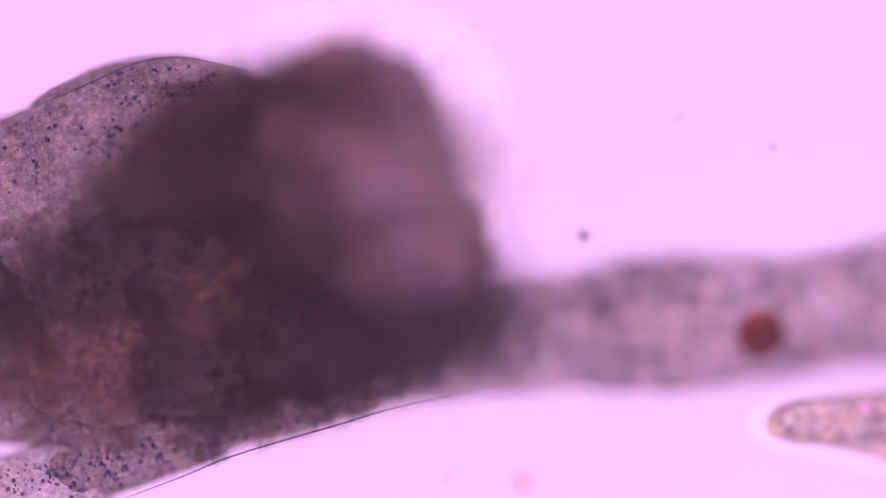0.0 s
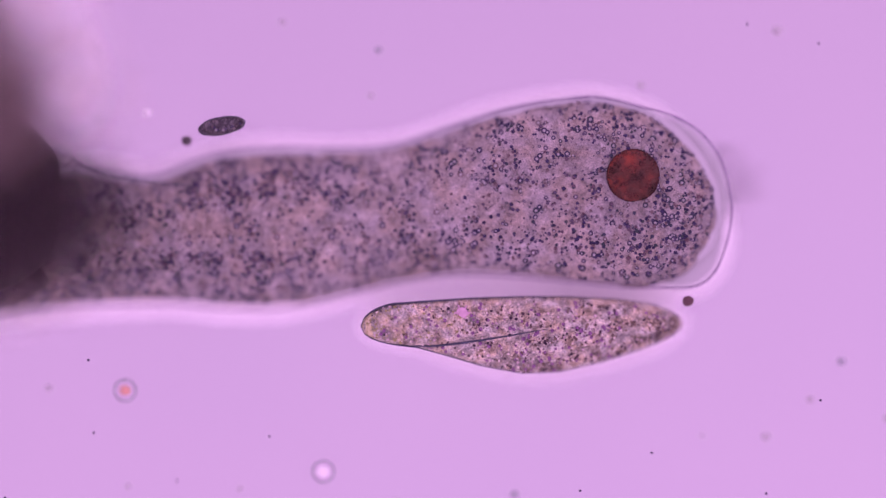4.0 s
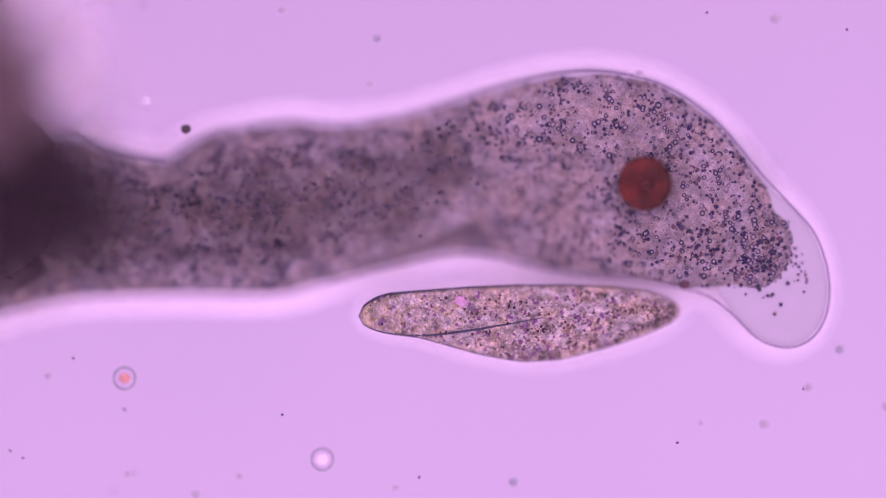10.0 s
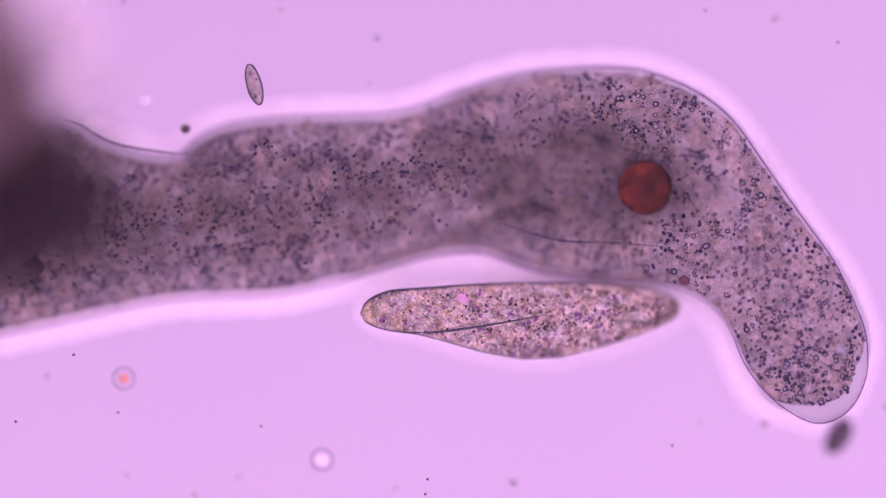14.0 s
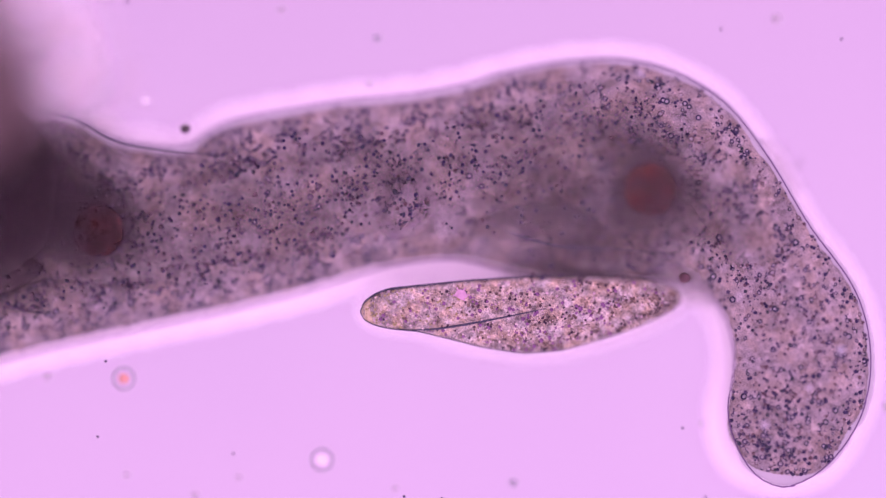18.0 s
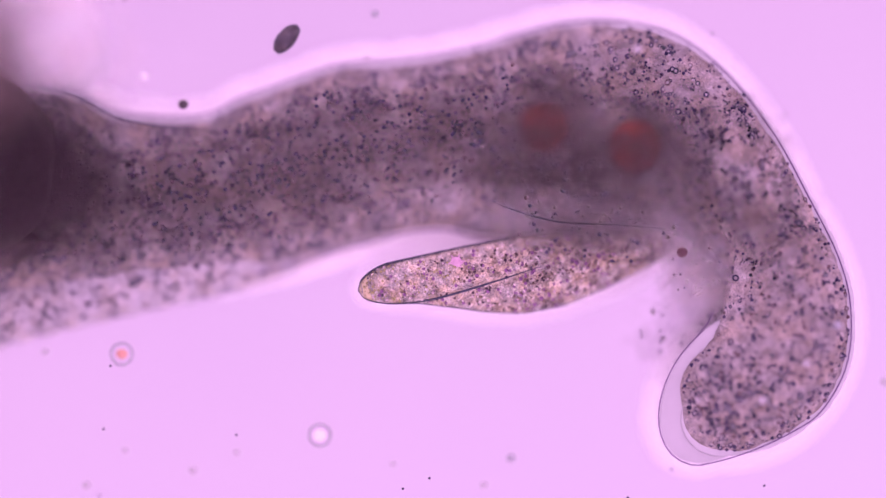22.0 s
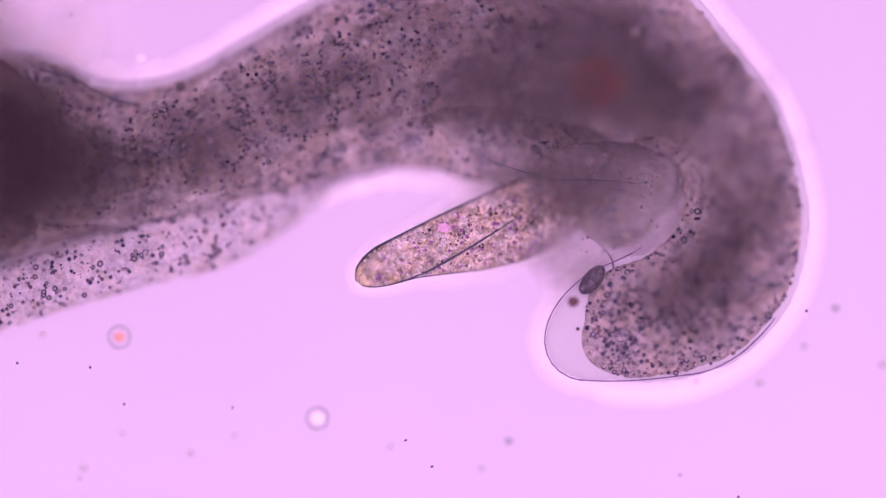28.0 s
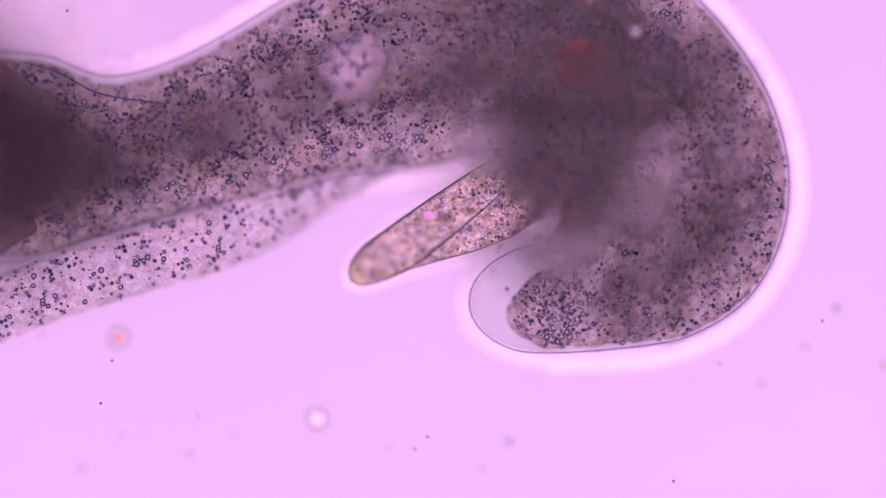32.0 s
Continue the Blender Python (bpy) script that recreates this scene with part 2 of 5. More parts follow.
# ---- setting: slide and lit field ----
def setting():
    bm = bmesh.new()
    bmesh.ops.create_cube(bm, size=1.0)
    for v in bm.verts:
        v.co = Vector((v.co.x * 2.2, v.co.y * 1.5, SLIDE - 0.012 + v.co.z * 0.024))
    bmesh.ops.bevel(bm, geom=bm.edges[:], offset=0.002, segments=2, affect="EDGES")
    m = bpy.data.materials.new("slide_glass")
    m.use_nodes = True
    nt = m.node_tree
    nt.nodes.remove(nt.nodes["Principled BSDF"])
    tr, gl, mx = (nt.nodes.new(k) for k in ("ShaderNodeBsdfTransparent", "ShaderNodeBsdfGlossy", "ShaderNodeMixShader"))
    tr.inputs["Color"].default_value = (0.99, 0.99, 0.99, 1)
    gl.inputs["Roughness"].default_value = 0.05
    mx.inputs["Fac"].default_value = 0.02
    nt.links.new(tr.outputs[0], mx.inputs[1])
    nt.links.new(gl.outputs[0], mx.inputs[2])
    nt.links.new(mx.outputs[0], nt.nodes["Material Output"].inputs["Surface"])
    slide = link("ground", bm, m, smooth=False)
    slide.visible_shadow = False
    tagged(slide, "clear glass microscope slide under the water film", "slide", kind="structure")

    bm = bmesh.new()
    bmesh.ops.create_grid(bm, x_segments=8, y_segments=8, size=1.0)
    for v in bm.verts:
        v.co.z, v.co.y = -0.2, v.co.y * 0.72
    m = bpy.data.materials.new("lit_field")
    m.use_nodes = True
    nt = m.node_tree
    nt.nodes.remove(nt.nodes["Principled BSDF"])
    em = nt.nodes.new("ShaderNodeEmission")
    tex = nt.nodes.new("ShaderNodeTexCoord")
    mp = nt.nodes.new("ShaderNodeMapping")
    mp.inputs["Scale"].default_value = (1.0, 0.06, 1.0)
    nt.links.new(tex.outputs["Object"], mp.inputs["Vector"])
    streak = ramp(nt, noise_tex(nt, 26.0, 4.0, 0.6, mp.outputs["Vector"]), [(0.35, (0.826, 0.434, 0.915)), (0.65, (0.881, 0.468, 0.965))])
    patch = ramp(nt, noise_tex(nt, 9.0, 3.0, 0.55, tex.outputs["Object"]), [(0.3, (0.820, 0.440, 0.935)), (0.7, (0.887, 0.462, 0.945))])
    # uneven lamp light put into the glow colour: a little brighter to one side
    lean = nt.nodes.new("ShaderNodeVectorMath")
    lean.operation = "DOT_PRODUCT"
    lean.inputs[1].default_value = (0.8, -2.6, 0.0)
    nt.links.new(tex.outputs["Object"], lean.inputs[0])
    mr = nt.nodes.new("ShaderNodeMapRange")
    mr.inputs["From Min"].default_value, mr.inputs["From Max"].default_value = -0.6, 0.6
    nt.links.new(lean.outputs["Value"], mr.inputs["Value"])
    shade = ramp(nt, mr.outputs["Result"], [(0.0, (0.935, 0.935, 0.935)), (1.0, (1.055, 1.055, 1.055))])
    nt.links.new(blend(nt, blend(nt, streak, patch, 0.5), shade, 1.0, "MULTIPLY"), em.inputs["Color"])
    em.inputs["Strength"].default_value = 0.62
    nt.links.new(em.outputs[0], nt.nodes["Material Output"].inputs["Surface"])
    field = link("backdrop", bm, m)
    tagged(field, "lilac field of the microscope lamp, glow painted brighter to one side", "backdrop", kind="structure")


setting()

# ---- the amoeba ----
amoeba = tagged(new("amoeba"), "large granular grey-brown amoeba with a growing, curling arm", "amoeba")
amoeba.location.z = SLIDE
RISE = -SLIDE            # height of the cell's middle plane over the slide
RNG = random.Random(11)


def mesh_of(name, bm, mat):
    me = bpy.data.meshes.new(name)
    bm.to_mesh(me)
    bm.free()
    me.polygons.foreach_set("use_smooth", [True] * len(me.polygons))
    me.materials.append(mat)
    return me


def vesicle_mesh(spots):
    """Small pale drops, each with a dark ring round it."""
    n, m = len(TOR_V), len(ICO_V)
    v = np.concatenate([np.concatenate([TOR_V * s[3] + np.array(s[:3]), ICO_V * s[3] * 0.74 + np.array(s[:3])]) for s in spots])
    f, mats = [], []
    for i in range(len(spots)):
        f += (TOR_F + i * (n + m)).tolist() + (ICO_F + i * (n + m) + n).tolist()
        mats += [0] * len(TOR_F) + [1] * len(ICO_F)
    me = bpy.data.meshes.new("vesicle_layer")
    me.from_pydata(v.tolist(), [], f)
    me.materials.append(GRAIN)
    me.materials.append(CRYSTAL)
    me.polygons.foreach_set("material_index", mats)
    me.polygons.foreach_set("use_smooth", [True] * len(me.polygons))
    return me


def piece_kit(a, b, h, mat, n_dark, n_ring, rim, rough=0.012, variants=6, grain=4.4, spread=1.0):
    """Meshes for one kind of body piece: bodies, granule and vesicle layers, clear margin."""
    kit = {"body": [], "dark": [], "ring": []}
    for i in range(variants):
        kit["body"].append(mesh_of("body_segment", blob(a * STEP, b * STEP, h * STEP, 60, 18, rough, i * 7.3), mat))
        if n_dark:
            me = grains("granule_layer", scatter(n_dark, a * spread * STEP, b * spread * STEP, h * STEP, 1.2, grain, RNG))
            me.materials.append(GRAIN)
            kit["dark"].append(me)
        if n_ring:
            kit["ring"].append(vesicle_mesh(scatter(n_ring, a * STEP, b * STEP, h * STEP, 2.2, 4.6, RNG, 0.0, 1.0, 0.9)))
    if rim:
        bm = blob((a + 0.5 * rim) * STEP, (b + 0.3 * rim) * STEP, h * 0.42 * STEP, 60, 12)
        bmesh.ops.translate(bm, verts=bm.verts, vec=(0, 0.8 * rim * STEP, 0))
        kit["rim"] = mesh_of("clear_margin", bm, HYALINE)
    return kit


def make_piece(kit, i, name="body_segment", label=""):
    k = i % len(kit["body"])
    ob = wear(name, kit["body"][k], None, amoeba)
    if label:
        tagged(ob, label)
    if kit["dark"]:
        tagged(wear("granule_layer", kit["dark"][(i * 5) % len(kit["dark"])], None, ob), "dark blue-black granules", kind="stuff")
    if kit["ring"]:
        tagged(wear("vesicle_layer", kit["ring"][k], None, ob), "pale refractile vesicles with dark rims", kind="stuff")
    if "rim" in kit:
        tagged(wear("clear_margin", kit["rim"], None, ob), "clear colourless outer margin")
    return ob


LONG = piece_kit(112, 74, 24, ENDOPLASM, 190, 32, 10, grain=4.6)
BEND = piece_kit(118, 80, 24, ENDOPLASM, 130, 26, 10, grain=4.2)
BEND_IN = piece_kit(118, 80, 24, ENDOPLASM, 130, 26, 0, grain=4.2)
ROUND = piece_kit(75, 71, 21, ENDOPLASM, 92, 20, 10, grain=4.5)
ROUND_IN = piece_kit(75, 71, 21, ENDOPLASM, 92, 20, 0, grain=4.5)
TIP = piece_kit(69, 65, 20, ENDOPLASM, 48, 16, 10, grain=4.8)
SMALL = piece_kit(42, 40, 15, ENDOPLASM, 6, 3, 7)
CORE = piece_kit(125, 104, 26, ENDOPLASM, 140, 24, 0)
THICK = piece_kit(118, 96, 12, CLOUD_THICK, 36, 0, 0, 0.03, grain=4.0, spread=0.74)
LATE = piece_kit(118, 96, 7, CLOUD_LATE, 54, 0, 0, 0.03, grain=4.2, spread=0.74)
DENSE = piece_kit(118, 96, 7, CLOUD, 46, 0, 0, 0.03, grain=4.0, spread=0.74)
LOBE = piece_kit(86, 58, 20, PALE_LOBE, 62, 16, 4, grain=4.6)
# added white discs under the edge, seen past it as a painted halo
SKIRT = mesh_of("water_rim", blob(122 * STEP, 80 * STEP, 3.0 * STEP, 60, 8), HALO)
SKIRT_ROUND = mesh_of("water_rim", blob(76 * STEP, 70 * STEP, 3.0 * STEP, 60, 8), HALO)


def shares(n):
    return [1 - (1 - i / (n - 1)) ** 1.12 for i in range(n)]


# rows of body pieces: share of the arm's length, piece, half width, painted halo disc beside it
def edge_row(first, curved, blunt):
    row = []
    for i, s in enumerate(shares(62)):
        rim = None
        if i % 2 == 0 or s > 0.6:
            rim = tagged(wear("water_rim", SKIRT_ROUND if s > 0.74 else SKIRT, None, amoeba), "pale disc painted as the bright optical halo along the cell")
        row.append((s, make_piece(TIP if s > 0.925 else blunt if s > 0.74 else curved if s > 0.44 else LONG, i + first), 70 if s > 0.74 else 80, rim))
    for i in range(11):
        row.append((0.86 + 0.014 * i, make_piece(SMALL, i + first), 44, None))
    return row


UPPER = edge_row(0, BEND, ROUND)
LOWER = edge_row(3, BEND_IN, ROUND_IN)
MIDDLE = [(s, make_piece(CORE if s < 0.62 else ROUND if s < 0.86 else TIP, i + 1), 80 if s < 0.62 else 70) for i, s in enumerate(shares(34)[:33])]
CLOUDS = [make_piece(DENSE, i + 1, "dense_plasm", "denser darker cloud of plasm") for i in range(40)]
LATER = [make_piece(LATE, i + 2, "dense_plasm", "denser darker cloud of plasm") for i in range(26)]
LOBES = [(i / 15, make_piece(LOBE, i, "lobe_segment", "pale thin lobe with dark granules"), 58) for i in range(16)]

# clear caps of the growing tip: a round one on the young head, a long one on the curling arm
HEAD_CAP = part("tip_cap", blob(150 * STEP, 150 * STEP, 7 * STEP, 84, 16, 0.006, 4.0), HYALINE, amoeba, "clear colourless cap of the growing tip")
CAP = part("tip_cap", blob(150 * STEP, 98 * STEP, 9 * STEP, 84, 20, 0.008, 2.0), HYALINE, amoeba, "clear colourless cap of the growing tip")
# pale disc that paints the bright halo round the cap
CAP_RIM = part("water_rim", blob(174 * STEP, 122 * STEP, 3 * STEP, 72, 8), HALO, amoeba, "pale disc painted as the bright optical halo along the cell")
_rng = random.Random(6)
tagged(wear("granule_layer", grains("granule_layer", scatter(70, 120 * STEP, 70 * STEP, 11 * STEP, 1.4, 5.0, _rng)), GRAIN, CAP), "loose dark granules", kind="stuff")


# fine outline of the whole cell in short lengths
def outline_mesh():
    bm = bmesh.new()
    rows = []
    for i in range(7):
        u = -1 + i / 3
        k = 1.15 - 0.55 * u ** 4
        rows.append([bm.verts.new((u * 14 * STEP, math.cos(q) * k * STEP, math.sin(q) * k * STEP)) for q in (2 * math.pi * j / 6 for j in range(6))])
    for i in range(6):
        for j in range(6):
            bm.faces.new((rows[i][j], rows[i][(j + 1) % 6], rows[i + 1][(j + 1) % 6], rows[i + 1][j]))
    return mesh_of("membrane", bm, OUTLINE)


_me = outline_mesh()
SKIN = [tagged(wear("membrane", _me, None, amoeba), "thin violet outline of the cell") for i in range(220)]


def food_ball(r, name, label):
    ob = part(name, blob(r * STEP, r * STEP, 0.55 * r * STEP, 64, 24, 0.012, 5.0), RED, amoeba, label)
    part("rim", hoop(r * STEP, r * STEP, 1.6 * STEP, 64), RED_RIM, ob)
    rng = random.Random(5)
    me = grains("granule_layer", scatter(26, r * 0.9 * STEP, r * 0.9 * STEP, 0.55 * r * STEP, 2.0, 5.0, rng))
    tagged(wear("granule_layer", me, RED_RIM, ob), kind="stuff")
    return ob


BALL_A = food_ball(46, "food_vacuole", "round brick-red food vacuole")
BALL_B = food_ball(44, "food_vacuole", "round brick-red food vacuole")

def clear_vacuole(r):
    ob = part("vacuole", blob(r * STEP, r * 1.05 * STEP, 6 * STEP, 48, 20, 0.03, 9.0), VACUOLE, amoeba, "pale round vacuole with dark granules")
    rng = random.Random(8)
    me = grains("granule_layer", scatter(70, r * 0.8 * STEP, r * 0.85 * STEP, 6 * STEP, 2.0, 5.0, rng) + scatter(14, r * 0.4 * STEP, r * 0.4 * STEP, 6 * STEP, 2.5, 6.0, rng))
    tagged(wear("granule_layer", me, GRAIN, ob), kind="stuff")
    return ob


VAC = clear_vacuole(60)

# thin web between the arm and the body
WEBS = []
for i in range(5):
    w = part("web_segment", blob(100 * STEP, 80 * STEP, 8 * STEP, 48, 16, 0.03, i * 3.0), WEB, amoeba, "thin paler web of plasm")
    rng = random.Random(20 + i)
    tagged(wear("granule_layer", grains("granule_layer", scatter(9, 60 * STEP, 40 * STEP, 8 * STEP, 1.4, 3.6, rng)), GRAIN, w), kind="stuff")
    WEBS.append(w)

BAND_PIECE = part("dense_plasm", blob(210 * STEP, 50 * STEP, 9 * STEP, 64, 12, 0.02), BAND, amoeba, "dark band of folded plasm")
DEEP = [make_piece(THICK if 2 <= i < 5 else LATE, i, "dense_plasm", "denser darker cloud of plasm") for i in range(18)]
FILL = [make_piece(THICK, i + 1, "dense_plasm", "denser darker cloud of plasm") for i in range(8)]
CLOSING = [make_piece(ROUND_IN, i, "lobe_segment", "granular lobe closing the fold") for i in range(3)]
BAND_LATE = part("dense_plasm", blob(210 * STEP, 50 * STEP, 9 * STEP, 64, 12, 0.02, 5.0), BAND, amoeba, "dark band of folded plasm")
OVER = [make_piece(THICK, i + 2, "dense_plasm", "denser darker cloud of plasm") for i in range(7)]
VEILS = [make_piece(THICK, i, "dense_plasm", "denser darker cloud of plasm") for i in range(4)]


def crease(name, pts, thick):
    """A thin dark fold line through the points."""
    curve = [Vector((gx(x), gy(y), 0)) for x, y in pts]
    bm = bmesh.new()
    prev = None
    n = 40
    for i in range(n + 1):
        f = i / n * (len(curve) - 1)
        j = min(int(f), len(curve) - 2)
        k = f - j
        a, b = curve[max(j - 1, 0)], curve[j]
        c, d = curve[j + 1], curve[min(j + 2, len(curve) - 1)]
        p = 0.5 * ((2 * b) + (c - a) * k + (2 * a - 5 * b + 4 * c - d) * k * k + (3 * b - a - 3 * c + d) * k ** 3)
        r = thick * STEP * (0.25 + 0.75 * math.sin(math.pi * i / n))
        d = (0.5 * ((c - a) + 2 * (2 * a - 5 * b + 4 * c - d) * k + 3 * (3 * b - a - 3 * c + d) * k * k)).normalized()
        row = [bm.verts.new((p.x - d.y * r * math.cos(q), p.y + d.x * r * math.cos(q), r * math.sin(q))) for q in (0, 1.05, 2.1, 3.14, 4.19, 5.24)]
        if prev:
            for m in range(6):
                bm.faces.new((prev[m], prev[(m + 1) % 6], row[(m + 1) % 6], row[m]))
        prev = row
    return part(name, bm, MEMBRANE, amoeba, "thin dark fold line")


FOLD_REAR = crease("membrane_fold", ((60, 196), (130, 216), (200, 252), (290, 268), (370, 274)), 1.6)
FOLD_HEAD = crease("membrane_fold", ((860, 390), (910, 412), (990, 434), (1080, 438), (1180, 446)), 1.4)

WEB_EDGE = crease("membrane_fold", ((1094, 452), (1124, 474), (1143, 503), (1137, 540), (1112, 573), (1075, 608)), 1.3)

# food-packed rear of the cell: (x, y, half axes, height of the middle, material, unevenness)
REAR = []
for j, (x, y, a, b, h, z, mat, rough, txt) in enumerate([
        (-415, 137, 315, 222, 46, 72, PINK_MASS, 0.06, "granular thinner rear lobe"),
        (-580, 185, 270, 190, 40, 66, PINK_MASS, 0.06, "granular thinner rear lobe"),
        (-330, 335, 450, 235, 46, 56, MID_MASS, 0.08, "brown food-packed rear body"),
        (-480, 520, 400, 100, 55, 45, PINK_MASS, 0.10, "granular lower rear fringe"),
        (-80, 75, 165, 175, 60, 205, RAISED, 0.16, "brown raised rear lobe"),
        (20, 175, 95, 125, 50, 200, RAISED, 0.16, "brown raised rear lobe"),
        (15, 255, 150, 120, 55, 190, RAISED, 0.14, "pinkish raised rear lobe"),
        (-225, 0, 180, 95, 20, 215, LOBE_CLOUD, 0.05, "dark cloud of packed food"),
        (-250, 60, 180, 95, 20, 205, LOBE_CLOUD, 0.05, "dark cloud of packed food"),
        (-115, -10, 180, 95, 20, 262, LOBE_CLOUD, 0.05, "dark cloud of packed food"),
        (-215, 120, 180, 95, 20, 255, LOBE_CLOUD, 0.05, "dark cloud of packed food"),
        (-330, 70, 180, 95, 20, 195, LOBE_CLOUD, 0.05, "dark cloud of packed food"),
        (-400, 150, 180, 95, 20, 190, LOBE_CLOUD, 0.05, "dark cloud of packed food"),
        (-150, 235, 180, 95, 20, 240, LOBE_CLOUD, 0.05, "dark cloud of packed food"),
        (-10, 390, 260, 180, 34, 205, LOWER_CLOUD, 0.05, "dark cloud of packed food"),
        (45, 335, 260, 180, 34, 190, LOWER_CLOUD, 0.05, "dark cloud of packed food"),
        (-560, 330, 260, 180, 14, 106, REAR_CLOUD, 0.05, "dark cloud of packed food"),
        (-400, 250, 260, 180, 14, 108, REAR_CLOUD, 0.05, "dark cloud of packed food"),
        (-290, 110, 260, 180, 14, 112, REAR_CLOUD, 0.05, "dark cloud of packed food"),
        (-250, 330, 260, 180, 14, 110, BROWN_CLOUD, 0.05, "brown cloud of packed food"),
        (-520, 450, 260, 180, 14, 106, BROWN_CLOUD, 0.05, "brown cloud of packed food"),
        (-330, 460, 260, 180, 14, 108, REAR_CLOUD, 0.05, "dark cloud of packed food"),
        (-140, 400, 260, 180, 14, 116, REAR_CLOUD, 0.05, "dark cloud of packed food"),
        (-90, 290, 260, 180, 14, 126, REAR_CLOUD, 0.05, "dark cloud of packed food"),
        (15, 120, 260, 180, 34, 215, THIN_VEIL, 0.05, "thin pale veil of the raised rear"),
        (60, 365, 200, 130, 14, 105, ROOT_CLOUD, 0.05, "dark cloud of packed food"),
        (165, 392, 200, 130, 14, 84, ROOT_CLOUD, 0.05, "dark cloud of packed food"),
        (-150, 472, 230, 62, 36, 20, MID_MASS, 0.08, "granular lower rear fringe")]):
    ob = part("rear_lobe", blob(a * STEP, b * STEP, h * STEP, 72, 32, rough, j * 4.4), mat, amoeba, txt)
    rng = random.Random(40 + j)
    if z < 90 and mat is not ROOT_CLOUD:
        tagged(wear("granule_layer", grains("granule_layer", scatter(int(a * b / 95), a * STEP, b * STEP, h * STEP, 1.5, 5.2, rng)), GRAIN, ob), kind="stuff")
    ob.location = (gx(x), gy(y), RISE + z * STEP)
    REAR.append((ob, x, y, z))

# granular fringe along the underside of the rear, and thin outlines there
FRINGE_BLOBS = [blob(a * STEP, b * STEP, 26 * STEP, 36, 14, 0.10, 3.1 * i) for i, (a, b) in enumerate(((120, 62), (105, 50), (95, 42)))]
FRINGE_MESH = [mesh_of("rear_lobe", bm, mat) for bm, mat in zip(FRINGE_BLOBS, (FRINGE, PINK_MASS, PINK_MASS))]
FRINGE_GRAIN = [grains("granule_layer", scatter(n, a * STEP, b * STEP, 26 * STEP, 1.5, 5.2, RNG)) for n, a, b in ((110, 120, 62), (95, 105, 50), (60, 95, 42))]
for me in FRINGE_GRAIN:
    me.materials.append(GRAIN)
for i in range(22):
    u = i / 21
    x, y = -760 + 640 * u, 700 - 180 * u + 40 * math.sin(math.pi * u) * (0.5 - u)
    k = 0 if u < 0.28 else 1 if u < 0.6 else 2
    ob = tagged(wear("rear_lobe", FRINGE_MESH[k], None, amoeba), "pale granular lower rear fringe" if k == 0 else "granular lower rear fringe")
    tagged(wear("granule_layer", FRINGE_GRAIN[k], None, ob), "dark blue-black granules", kind="stuff")
    REAR.append((ob, x, y, 76 - 26 * u + 2 * math.sin(i * 2.4)))
for pts in (((-500, 700), (-385, 657), (-285, 617), (-115, 567), (-5, 534), (145, 502)), ((-720, 34), (-555, -38), (-475, -73), (-415, -86), (-355, -83), (-255, -58))):
    crease("membrane_fold", pts, 1.5).location.z = RISE + 96 * STEP

# pale discs that paint the bright halo round the raised rear: place, half axes, height
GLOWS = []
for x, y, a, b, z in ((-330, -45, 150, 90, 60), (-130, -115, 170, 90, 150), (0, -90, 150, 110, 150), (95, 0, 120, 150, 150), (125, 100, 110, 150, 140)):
    ob = tagged(wear("water_rim", mesh_of("water_rim", blob(100 * STEP, 100 * STEP, 4 * STEP, 64, 8), GLOW), None, amoeba), "pale disc painted as the bright halo round the raised rear")
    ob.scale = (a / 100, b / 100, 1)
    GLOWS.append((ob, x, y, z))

# added pale films that paint the bright haze against the thick rear
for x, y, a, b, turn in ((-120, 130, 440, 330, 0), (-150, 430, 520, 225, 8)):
    film = tagged(wear("water", mesh_of("water", blob(100 * STEP, 100 * STEP, 5 * STEP, 72, 8), HALO_FILM), None), "pale film painted as the bright haze round the thick rear", "water", kind="structure")
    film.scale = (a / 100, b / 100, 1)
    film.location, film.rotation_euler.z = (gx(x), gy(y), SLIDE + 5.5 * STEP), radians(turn)

